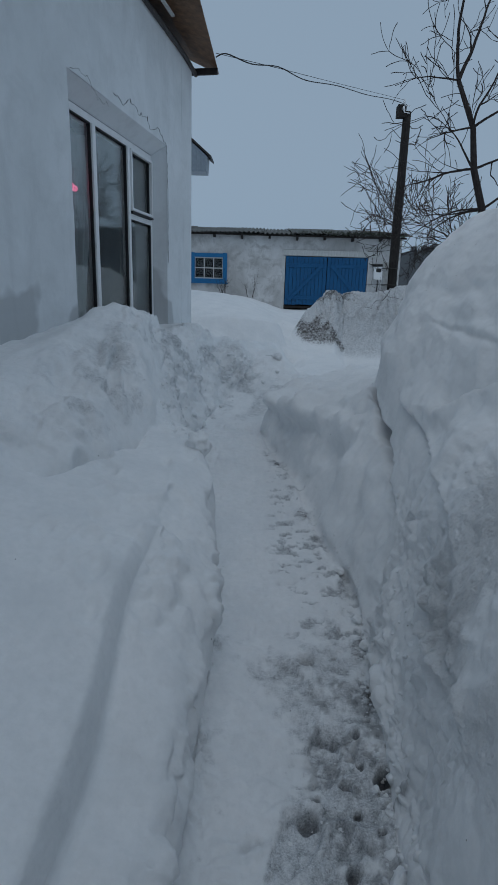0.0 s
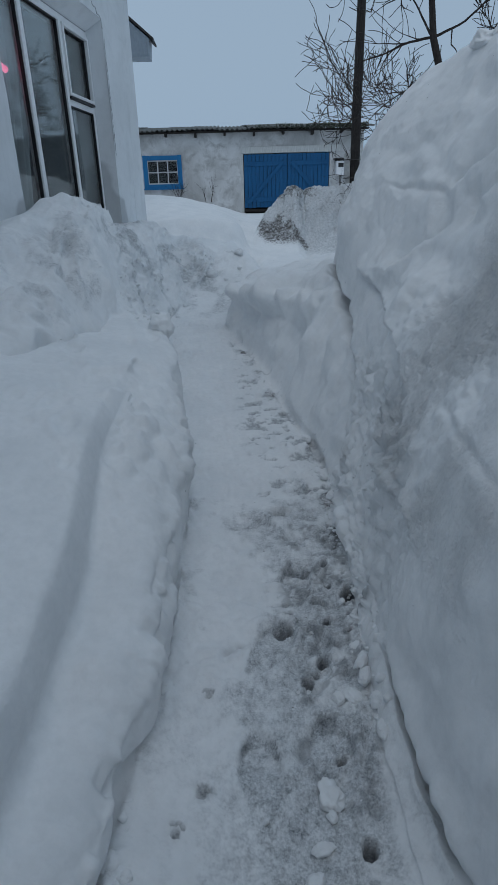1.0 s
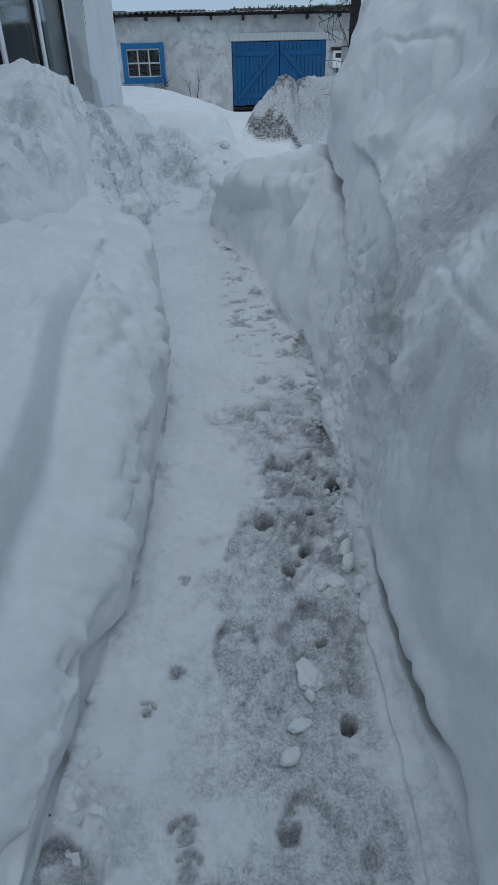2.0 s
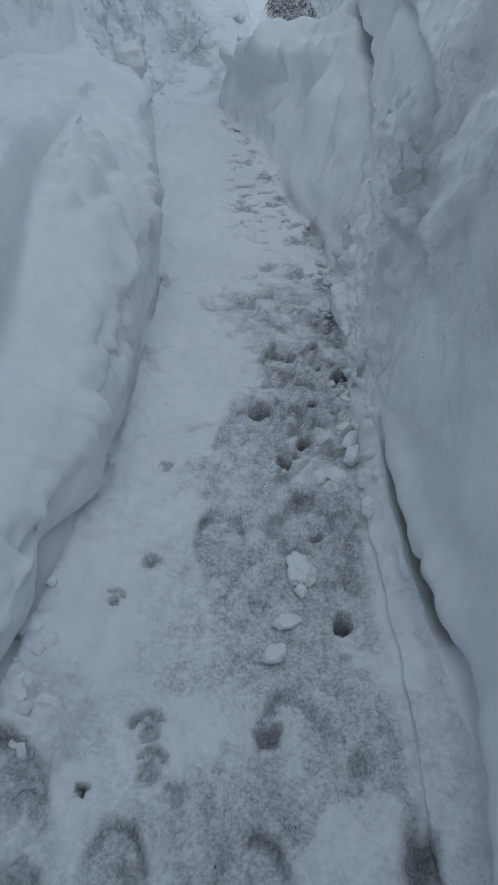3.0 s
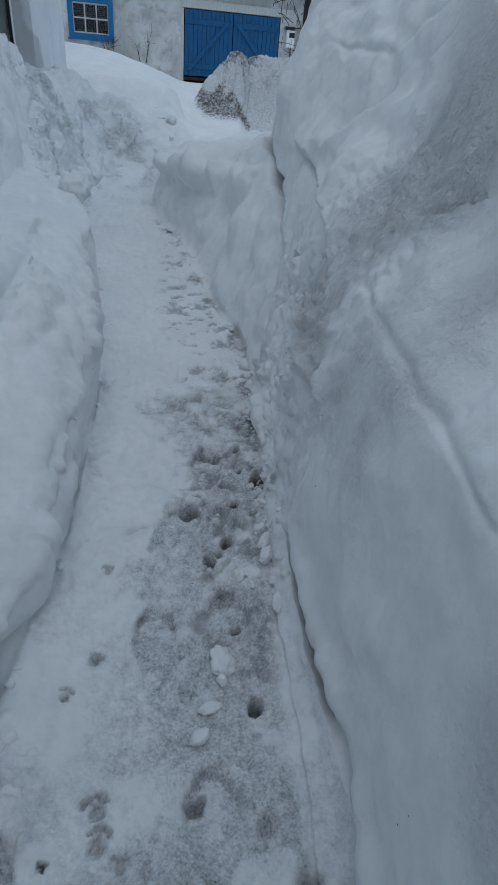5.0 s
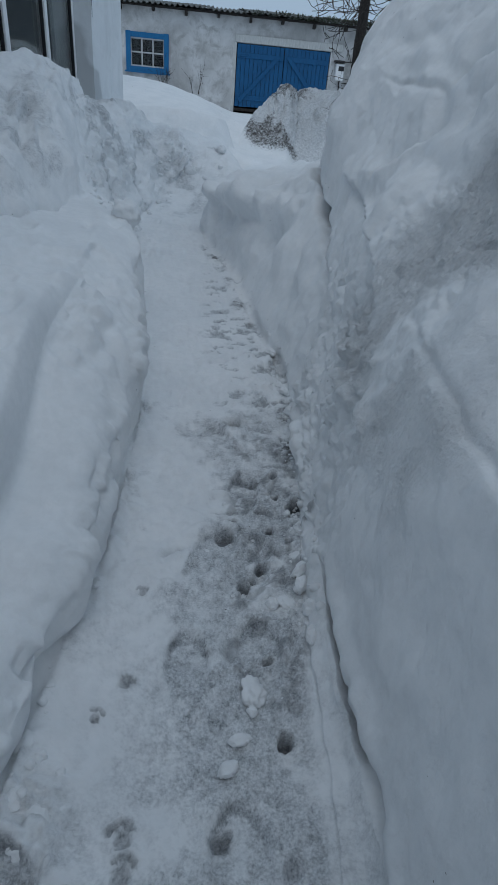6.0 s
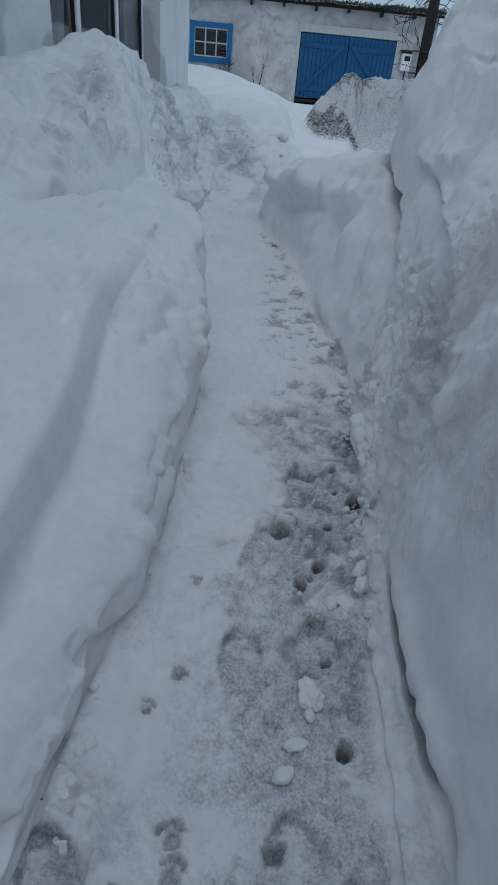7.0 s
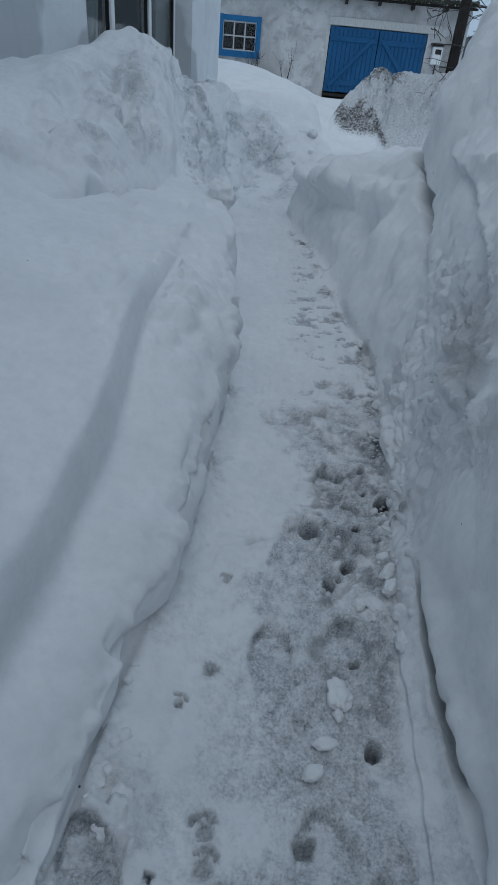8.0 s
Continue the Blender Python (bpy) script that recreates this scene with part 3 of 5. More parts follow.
    slit = np.exp(-np.abs((I - J + 0.5 + 0.5 * jag) / (1.5 + 1.2 * ease((3.1 - Y) / 0.2))) ** 4) * np.clip(0.8 + 1.2 * noise3(Y * 5.5, Y * 0, Z * 0 + 2), 0, 1)
    D = D - slit * 0.26 * ease((Y - 1.85) / 0.2) * ease((3.75 - Y) / 0.2)
    D = D + np.exp(-(((I - J - 3) / 2.2) ** 2)) * 0.018 * ease((0.8 - Y) / 0.3) * (1 + 0.9 * fbm(X * 0, Y, Z * 0, 3.5, 3))
    D = D + inside("slab", "wall_low") * ease((0.9 - Y) / 0.2) * (0.012 * fbm(X, Y, Z, 7, 3) + 0.006 * small_clods)
    seam = np.exp(-(((I - start["slab"] - 2 + 1.2 * noise3(X * 0, Y * 11, Z * 0)) / 1.4) ** 2)) * ease((0.75 - Y) / 0.2)
    D = D - 0.016 * seam * (1 + 2.0 * ease((-0.12 - Y) / 0.08))
    flow = (X * 0.5 - Y * 0.87) * 0.3
    streak = fbm(tear + 0.4 * X, flow, Z * 0.5, 6.0, 4, 0.55)
    down = (Y - 2.72) * 0.984 - (X + 0.82) * 0.177
    for t0, d0, wide, long, deep in ((-0.12, 0.25, 0.035, 0.12, 0.05), (-0.24, 0.45, 0.04, 0.16, 0.06), (-0.2, 0.1, 0.03, 0.08, 0.04), (-0.36, 0.6, 0.04, 0.2, 0.05), (0.14, 0.55, 0.03, 0.2, 0.05), (0.26, 0.9, 0.035, 0.25, 0.06), (0.36, 1.3, 0.03, 0.25, 0.05), (0.5, 1.8, 0.04, 0.3, 0.05)):
        D = D - 1.5 * pile * deep * np.exp(-(((tear - t0 + 0.02 * noise3(X * 9, Y * 9, Z * 0)) / wide) ** 2) - ((down - d0) / long) ** 2)
    ridge = 0.35 - np.abs(fbm(tear - 0.2 * X, flow * 1.5, Z * 0.4, 3.2, 3, 0.5))
    split = np.exp(-((fbm(tear * 1.3 + 2, flow * 2.2, Z * 0.5, 4.2, 3, 0.55) / 0.045) ** 2)) * ease(0.4 + 1.6 * fbm(X + 5, Y, Z, 2.6, 2))
    chunk = np.zeros_like(X)
    chunk[close] = ease((clods(wx[close], wy[close], wz[close] * 0.7, 8.5, 2.2) - 0.2) / 0.22)
    D = D + rough_m * ease((X - wall_x[:, None] - 0.12) / 0.3) * (0.03 * chunk * patchy - 0.03 * split + 0.008 * fine + 0.006 * bead * (1 - patchy))
    D = D + rough_m * ease((X - wall_x[:, None] - 0.2) / 0.35) * (0.03 * lumps + 0.05 * streak + 0.05 * ridge + 0.022 * nub * patchy + 0.012 * bead2 * (1 - patchy) + 0.004 * tiny - 0.02 * chop - 0.03 * crease)
    scallop = noise3(X * 0, Y * 4.5, Z * 0 + 1)
    D = D + lip_m * (0.010 * fbm(X, Y, Z, 2.6, 3, 0.45) + 0.005 * scallop + 0.003 * fine + 0.006 * bead2 * patchy * patchy + 0.003 * bead * patchy)
    D = D + np.exp(-(((I - start["lip"]) / 6.0) ** 2)) * ease((2.6 - Y) / 0.4) * (0.014 * ease(nub * 1.3) * patchy + 0.011 * bead2 + 0.006 * bead - 0.012)
    D = D + 0.03 * lip_m * np.exp(-(((Y - 0.56) / 0.1) ** 2)) - 0.06 * inside("lip", "floor") * np.exp(-(((Y - 1.97) / 0.06) ** 2)) - 0.04 * inside("lip", "floor") * np.exp(-(((Y - 0.38) / 0.09) ** 2)) - 0.035 * inside("lip", "floor") * np.exp(-(((Y - 1.05) / 0.05) ** 2))
    D = D - 0.02 * np.exp(-(((I - start["floor"] + 2) / 2.5) ** 2)) * ease((3.0 - Y) / 0.5) * (1 + scallop)
    D = D - 0.021 * np.exp(-(((I - start["ledge"] + 2) / 5.5) ** 2)) * ease((1.8 - Y) / 1.0) * (1 + 0.9 * noise3(X * 0, Y * 2.5, Z * 0)) + 0.006 * np.exp(-(((I - start["ledge"] - 12) / 5.0) ** 2)) * ease((1.6 - Y) / 0.5)
    D = D + heap_m * (0.03 * lumps + 0.05 * big_clods * patchy + 0.07 * small_clods + 0.06 * fbm(X - 0.7 * Y, Z, Z * 0, 3.5, 3))
    D = D + floor_m * (0.007 * lumps + 0.005 * fine + 0.009 * small_clods * patchy * (0.5 + ease((Y - 0.6) / 0.8)) + 0.010 * bead * ease(-0.1 + 1.2 * fbm(X, Y, Z * 0, 5.0, 2) + 0.5 * ease((X - 0.1) / 0.2)) + 0.014 * bead2 * ease(-0.35 + 1.2 * fbm(X + 3, Y, Z * 0, 4.0, 2) + 0.6 * ease((X - 0.15) / 0.15)))
    chips = ease((noise3(X * 0, Y * 6.5, Z * 0 + 11) - 0.25) * 3) * np.exp(-(((I - start["lip"] - 1) / 4.0) ** 2)) * ease((3.0 - Y) / 0.4)
    D = D - 0.03 * chips + ease((3.0 - Y) / 0.4) * np.exp(-(((I - start["floor"] - 3) / 4.0) ** 2)) * 0.022 * bead2 * patchy
    turn_m = np.exp(-(((X - 0.1) / 0.7) ** 2) - ((Y - 7.6) / 1.0) ** 2)
    D = D + turn_m * (0.05 * lumps + 0.05 * big_clods * patchy) + 0.02 * fbm(X, Y, Z * 0, 1.4, 3, 0.5) * ease((Y - 7) / 1.5) * ease((18 - Y) / 2)
    rubble = ease((-0.28 - X) / 0.1) * ease((0.22 - Y) / 0.12) * ease((Y + 0.45) / 0.15) * floor_m
    D = D + rubble * (0.026 * bead2 + 0.012 * bead + 0.01 * nub)
    near = ease((60 - Y) / 30)
    crusty = wall_m * ease((Z - 0.3) / 0.3) * ease(0.55 + 1.2 * fbm(X + 1, Y, Z, 1.9, 3)) * ease((2.1 - Y) / 0.7)
    D = D + crusty * (0.006 * bead2 + 0.005 * bead + 0.004 * fbm(X, Y, Z, 21, 3, 0.6))
    X, Y, Z = X + N[..., 0] * D * near, Y + N[..., 1] * D * near, Z + N[..., 2] * D * near

    # trodden floor: boot marks, heel holes and paw marks
    strip = np.exp(-(((X - 0.13 - 0.05 * Y) / 0.19) ** 2)) * ease((Y + 0.35) / 0.3) * ease((2.0 - Y) / 0.6)
    tread = 0.62 * floor_m * ease(0.38 + 0.42 * fbm(X, Y, Z * 0, 6.0, 4, 0.65) + 0.22 * fbm(X, Y, Z * 0, 2.1, 2) + 0.55 * strip + 0.4 * ease((0.65 - Y) / 0.4) * np.exp(-(((X - 0.02) / 0.24) ** 2)) - 0.45 * ease((0.02 - X) / 0.3) * ease((Y + 0.05) / 0.4) - ease((Y - 1.5) / 1.2) * 0.45)
    scuff = ease((fbm(X * 0.8, Y * 2.2, Z * 0, 11, 4, 0.6) - 0.28) * 3.0) * ease((X + 0.12) / 0.25 + 0.35 * ease((Y - 2.2) / 0.5)) * ease((Y - 0.45) / 0.5) * ease((6.6 - Y) / 0.6)
    tread = np.maximum(tread, floor_m * 0.8 * scuff)
    Z = Z - 0.012 * floor_m * scuff
    even = ease(((X - 0.077) * 0.894 - (Y + 0.113) * 0.447 + 0.015 * fbm(X, Y, Z * 0, 9, 3)) / 0.02) * ease((-0.105 - Y + 0.02 * fbm(X, Y, Z * 0, 8, 3)) / 0.025) * ease((0.215 - X) / 0.03)
    # the marks lie on the near floor alone
    whole = X, Y, Z, tread, floor_m, I
    win = slice(np.searchsorted(ys, -0.9), np.searchsorted(ys, 3.3)), slice(start["lip"], start["wall_low"] + 4)
    X, Y, Z, tread, floor_m, I = (A[win] for A in whole)
    pits, rims = np.zeros_like(X), np.zeros_like(X)
    for x, y, turn, size in BOOTS:
        c, s = math.cos(turn), math.sin(turn)
        u, v = ((X - x) * c + (Y - y) * s) / size, (-(X - x) * s + (Y - y) * c) / size
        toe = 1 + 0.16 * np.sin(np.clip(v / 0.145, -1, 1) * 2.4)
        d = np.sqrt((u / (0.062 * toe)) ** 2 + (v / 0.15) ** 2) + 0.06 * fbm(X, Y, Z * 0, 18, 2)
        Z = Z - floor_m * 0.017 * ease((1.05 - d) / 0.16) * (0.6 + 0.6 * ease((v / 0.15 + 0.4) / 0.9)) + floor_m * 0.008 * np.exp(-(((d - 1.18) / 0.13) ** 2)) * ease(v / 0.15 + 0.3)
        tread = np.maximum(tread, floor_m * np.exp(-(((d - 0.9) / 0.12) ** 2)) * ease((v / 0.15 - 0.1) / 0.5))
        rims = np.maximum(rims, floor_m * np.exp(-(((d - 0.93) / 0.07) ** 2)) * ease((v / 0.15 - 0.25) / 0.5) * ease(0.25 + 1.6 * fbm(X, Y, Z * 0, 14, 3)))
        tread = np.maximum(tread, floor_m * 0.66 * ease((1.1 - d + 0.15 * fbm(X, Y, Z * 0, 12, 3)) / 0.3) * ease(0.65 + 0.8 * fbm(X, Y, Z * 0, 11, 3)))
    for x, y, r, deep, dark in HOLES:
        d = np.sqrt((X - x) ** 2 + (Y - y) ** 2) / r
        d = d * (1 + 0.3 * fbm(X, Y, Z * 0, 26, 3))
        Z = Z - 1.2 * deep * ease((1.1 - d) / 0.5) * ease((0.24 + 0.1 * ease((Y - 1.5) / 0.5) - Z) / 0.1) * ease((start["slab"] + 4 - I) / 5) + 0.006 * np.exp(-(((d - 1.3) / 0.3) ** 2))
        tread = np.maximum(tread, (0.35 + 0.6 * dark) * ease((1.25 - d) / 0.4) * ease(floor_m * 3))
        # the shade inside each hole is put into its colour
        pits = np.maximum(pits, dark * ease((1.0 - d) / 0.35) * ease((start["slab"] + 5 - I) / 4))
    # crescents kicked by heels and toes: x, y, radius, where the arc faces, how far it reaches, darkness
    for x, y, r, face, reach, dark in ((0.0, 0.94, 0.065, 1.5, 0.9, 0.8), (0.11, 0.47, 0.08, 2.75, 0.6, 0.8), (0.07, 1.7, 0.06, 1.6, 0.8, 0.6), (0.16, 0.86, 0.05, 0.8, 1.0, 0.6), (0.1, 0.73, 0.035, -1.2, 1.0, 0.7), (0.02, 1.15, 0.05, 1.4, 1.0, 0.5), (0.19, 1.24, 0.03, -0.5, 1.6, 0.8), (0.26, 1.46, 0.035, 0.5, 1.2, 0.7), (0.1, 1.5, 0.05, 1.4, 0.8, 0.4), (-0.12, 0.84, 0.06, 2.6, 0.9, 0.4), (0.31, 2.2, 0.05, 1.0, 1.0, 0.6), (0.0, 2.3, 0.07, 1.6, 0.7, 0.4), (0.29, 0.98, 0.03, 1.2, 1.3, 0.9), (0.33, 1.72, 0.03, 0.4, 1.2, 0.7)):
        away_x, away_y = X - x + 0.012 * fbm(X, Y, Z * 0, 17, 3), Y - y + 0.012 * fbm(X + 5, Y, Z * 0, 17, 3)
        span_of = np.abs((np.arctan2(away_y, away_x) - face + math.pi) % math.tau - math.pi)
        arc = np.exp(-(((np.hypot(away_x, away_y) - r) / (0.012 + 0.1 * r)) ** 2)) * ease((reach + 0.25 - span_of) / 0.5)
        rims = np.maximum(rims, dark * arc * ease(0.55 + 1.1 * fbm(X, Y, Z * 0, 24, 2)))
        Z = Z - 0.014 * arc * floor_m + 0.006 * floor_m * np.exp(-(((np.hypot(away_x, away_y) - r - 0.035) / 0.015) ** 2)) * ease((reach + 0.25 - span_of) / 0.5)
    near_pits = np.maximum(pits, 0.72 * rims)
    whole[2][win], whole[3][win] = Z, tread
    X, Y, Z, tread, floor_m, I = whole
    pits = np.zeros_like(X)
    pits[win] = near_pits
    tread, Z = tread * (1 - 0.9 * even), Z + 0.008 * floor_m * even
    heap_face = ease(heap * 5) * (0.42 + 0.56 * ease((1.15 - skirt + 0.35 * fbm(X, Y, Z * 0, 2.5, 3)) / 0.5)) * ease(0.75 + 0.8 * fbm(X, Y, Z, 2.4, 3))
    turn_dirt = 0.4 * np.exp(-(((X + 0.15) / 0.35) ** 2 + ((Y - 6.35) / 0.4) ** 2)) * ease(0.3 + fbm(X, Y, Z, 5, 3))
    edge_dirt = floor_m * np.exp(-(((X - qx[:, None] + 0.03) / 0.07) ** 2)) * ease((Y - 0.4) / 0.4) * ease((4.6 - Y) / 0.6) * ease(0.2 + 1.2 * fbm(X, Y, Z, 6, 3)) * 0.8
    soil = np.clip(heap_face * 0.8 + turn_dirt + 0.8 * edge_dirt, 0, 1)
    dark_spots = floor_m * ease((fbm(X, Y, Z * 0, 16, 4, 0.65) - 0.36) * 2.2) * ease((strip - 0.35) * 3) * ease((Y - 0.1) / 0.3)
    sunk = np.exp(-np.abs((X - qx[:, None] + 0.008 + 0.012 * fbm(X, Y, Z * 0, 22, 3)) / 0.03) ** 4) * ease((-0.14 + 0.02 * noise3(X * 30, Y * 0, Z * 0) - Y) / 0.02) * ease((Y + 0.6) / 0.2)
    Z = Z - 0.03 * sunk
    # one mask for painted hole shade, the sunken strip and dark slush spots
    pit_shade_slush = np.clip(np.maximum(np.maximum(pits, 0.5 * sunk), 0.48 * dark_spots), 0, 1)
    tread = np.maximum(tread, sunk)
    packed_shade = ease((I - start["floor"] + 3) / 6) * np.maximum(ease((start["slab"] - I) / 6), ease((1.1 - Y) / 0.3) * ease((start["wall_low"] - I) / 6)) * ease((7.2 - Y) / 2.0)
    tread = np.maximum(tread, 0.14 * pile)
    tread = np.maximum(tread, 0.62 * rough_m * ease(0.4 + 1.3 * fbm(X, Y, Z, 3.2, 4, 0.6)))
    tread = np.maximum(np.maximum(tread, 0.5 * ease(heap * 4)), 0.9 * edge_dirt)
    tread = np.maximum(tread, 0.6 * np.exp(-(((X + 0.35) / 0.35) ** 2 + ((Y - 6.0) / 0.7) ** 2)) * ease(0.6 + fbm(X, Y, Z, 5, 3)))
    # trodden grey, deepened in colour at the near end for the shade there
    wet = np.clip(np.maximum(tread, (0.13 + 0.17 * ease((0.9 - Y) / 0.8) * ease(0.7 + 0.9 * fbm(X, Y, Z * 0, 5.5, 4, 0.6))) * packed_shade), 0, 1)
    crust = wall_m * ease((Z - 0.4) / 0.25) * ease((2.0 - Y) / 0.9) * ease(0.7 + 1.0 * fbm(X, Y, Z, 1.8, 3)) + 0.6 * heap_m
    crust = np.clip(crust + 0.4 * rough_m * ease(0.6 + fbm(X, Y, Z, 2.7, 3)), 0, 1)
    rows, colsn = X.shape
    verts = np.stack([X, Y, Z], -1).reshape(-1, 3)
    idx = np.arange(rows * colsn).reshape(rows, colsn)
    faces = np.stack([idx[:-1, :-1], idx[:-1, 1:], idx[1:, 1:], idx[1:, :-1]], -1).reshape(-1, 4)
    data = bpy.data.meshes.new("ground")
    data.vertices.add(len(verts))
    data.vertices.foreach_set("co", verts.ravel())
    data.loops.add(faces.size)
    data.loops.foreach_set("vertex_index", faces.ravel())
    data.polygons.add(len(faces))
    data.polygons.foreach_set("loop_start", np.arange(0, faces.size, 4))
    data.polygons.foreach_set("use_smooth", np.ones(len(faces), bool))
    data.update(calc_edges=True)
    for name, values in (("soil", soil), ("wet", wet), ("pit_shade_slush", pit_shade_slush), ("crust", crust)):
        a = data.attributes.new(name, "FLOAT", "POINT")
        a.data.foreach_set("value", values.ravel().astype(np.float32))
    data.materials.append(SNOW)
    # where loose crumbs have come to rest: columns of the section, stretch of the path, how many, sizes, greyness
    rnd = np.random.default_rng(8)
    crumbs = []
    for first, last, ya, yb, count, small, large, grey in (
        (start["slab"] - 8, start["slab"] + 6, 0.5, 3.4, 420, 0.004, 0.016, 0.25), (start["slab"] - 5, start["wall_low"] + 6, 0.55, 1.3, 90, 0.005, 0.022, 0.12), (start["wall_low"], start["wall_low"] + 14, 1.2, 2.6, 70, 0.006, 0.016, 0.0),
        (start["floor"] - 6, start["floor"] + 9, -0.4, 0.75, 260, 0.004, 0.015, 0.1),
        (start["groove"] + 4, start["floor"] + 6, 2.9, 6.6, 420, 0.008, 0.035, 0.2), (start["floor"] - 4, start["floor"] + 10, 2.9, 6.0, 120, 0.012, 0.04, 0.3), (start["floor"], start["slab"], 5.9, 7.5, 24, 0.03, 0.09, 0.3), (start["floor"] + 50, start["slab"], 0.2, 2.2, 160, 0.003, 0.010, 0.3),
    ):
        rows_in = np.nonzero((ys > ya) & (ys < yb))[0]
        i, j = rnd.choice(rows_in, count), rnd.integers(first, last, count)
        keep = rnd.random(count) < 0.25 + 0.9 * patchy[i, j]
        for r, c in zip(i[keep], j[keep]):
            size = small + (large - small) * rnd.random() ** 3
            crumbs.append((X[r, c], Y[r, c], Z[r, c], size, grey))
    scatter(crumbs, rnd)
    return tagged(new("ground", data), "deep white snow with a dug and trodden footpath between banks", "snow", kind="structure")


def scatter(crumbs, rnd):
    """Loose angular crumbs of snow, all in one mesh."""
    bm = bmesh.new()
    bmesh.ops.create_icosphere(bm, subdivisions=2, radius=1.0)
    ball = np.array([v.co[:] for v in bm.verts])
    tris = np.array([[v.index for v in f.verts] for f in bm.faces])
    bm.free()
    points, faces, greys = [], [], []
    for k, (x, y, z, size, grey) in enumerate(crumbs):
        seed = ball * 1.4 + k * 3.7
        bumps = 1 + 0.35 * noise3(seed[:, 0], seed[:, 1], seed[:, 2]) + 0.15 * noise3(seed[:, 0] * 2.6, seed[:, 1] * 2.6, seed[:, 2] * 2.6)
        turn = rnd.uniform(0, math.tau)
        p = ball * bumps[:, None] * rnd.uniform(0.65, 1.35, 3) * size
        c, s = math.cos(turn), math.sin(turn)
        p = np.stack([p[:, 0] * c - p[:, 1] * s, p[:, 0] * s + p[:, 1] * c, p[:, 2] * 0.75 - size * 0.2], -1)
        faces.append(tris + len(ball) * k)
        points.append(p + (x, y, z))
        greys.append(np.full(len(ball), grey))
    data = bpy.data.meshes.new("snow_crumbs")
    data.from_pydata(np.concatenate(points).tolist(), [], np.concatenate(faces).tolist())
    data.polygons.foreach_set("use_smooth", [True] * len(data.polygons))
    data.attributes.new("wet", "FLOAT", "POINT").data.foreach_set("value", np.concatenate(greys).astype(np.float32))
    data.materials.append(SNOW)
    tagged(new("snow_crumbs", data), "loose crumbs of broken snow along the path edges", "snow", kind="stuff")


# boot marks: x, y, turn, size; holes: x, y, radius, depth, painted shade
BOOTS = [(0.05, -0.07, 0.1, 1.0), (-0.04, -0.30, -0.1, 1.05), (0.12, 0.44, 0.05, 1.0), (-0.09, 0.40, 0.0, 0.95), (-0.03, 0.88, -0.5, 1.0), (0.13, 0.84, 0.0, 0.8), (0.10, 1.2, 0.0, 0.9),
         (-0.40, -0.13, 0.5, 0.9), (-0.23, -0.24, 0.1, 0.75), (0.02, 1.62, 0.6, 0.8)]
HOLES = [(0.305, 1.13, 0.05, 0.05, 1.0), (0.315, 1.0, 0.02, 0.03, 1.0), (0.145, 0.81, 0.026, 0.03, 0.9), (0.08, 0.72, 0.024, 0.026, 0.9), (0.11, 0.76, 0.016, 0.02, 0.8), (0.14, 0.44, 0.018, 0.018, 0.75), (0.165, 0.21, 0.021, 0.034, 0.9), (0.0, 0.0, 0.019, 0.010, 0.62), (0.018, 0.014, 0.012, 0.008, 0.5),
         (0.2, 0.3, 0.022, 0.008, 0.3), (0.15, -0.06, 0.022, 0.008, 0.3), (0.07, 1.75, 0.035, 0.02, 0.4), (-0.3, -0.09, 0.007, 0.012, 1.0), (0.16, 1.1, 0.026, 0.022, 0.7), (0.02, 0.97, 0.03, 0.02, 0.7), (0.25, 0.93, 0.018, 0.025, 0.9),
         (0.23, 1.33, 0.02, 0.02, 0.8), (0.3, 1.62, 0.018, 0.02, 0.7), (0.33, 1.8, 0.018, 0.02, 0.7), (0.2, 2.9, 0.03, 0.02, 0.5), (0.19, 1.0, 0.018, 0.02, 0.9), (0.22, 1.18, 0.016, 0.02, 0.9), (0.05, 1.05, 0.018, 0.015, 0.7), (0.28, 1.4, 0.016, 0.02, 0.8)]
for x, y, s, a in ((-0.31, 0.265, 1.0, 0.2), (-0.20, -0.06, 1.35, 0.1), (-0.21, 0.0, 1.4, -0.2), (-0.25, 0.365, 1.0, 0.4), (-0.15, -0.105, 0.9, 0.0), (-0.36, -0.225, 1.3, 0.3), (-0.24, 0.685, 0.9, 0.1), (-0.21, -0.215, 1.2, 0.2)):
    HOLES.append((x, y, 0.014 * s, 0.008, 0.3))
    for k in range(4):
        u = a + (k - 1.5) * 0.5
        HOLES.append((x + 0.022 * s * math.sin(u), y + 0.022 * s * math.cos(u), 0.007 * s, 0.008, 0.32))
ground = snow_sheet()


# ---- an unseen plain wall, added behind the path to shade its near end ----
def shading_wall():
    bm = bmesh.new()
    box(bm, (-2.6, -2.4, -0.1), (3.2, -2.05, 3.0), 0.02)
    ob = finish("unseen_shade_wall", bm, PLASTER)
    return tagged(ob, "unseen plaster wall added behind the path to shade its near end", "wall", kind="structure")


shading_wall()


# ---- the house ----
def extrude_strip(bm, profile, lo, hi, axis=1):
    """A closed profile of (x, z), drawn out along y from lo to hi."""
    rings = [[bm.verts.new((x, y, z)) for x, z in profile] for y in (lo, hi)]
    n = len(profile)
    for k in range(n):
        bm.faces.new((rings[0][k], rings[0][(k + 1) % n], rings[1][(k + 1) % n], rings[1][k]))
    bm.faces.new(rings[0])
    bm.faces.new(rings[1][::-1])


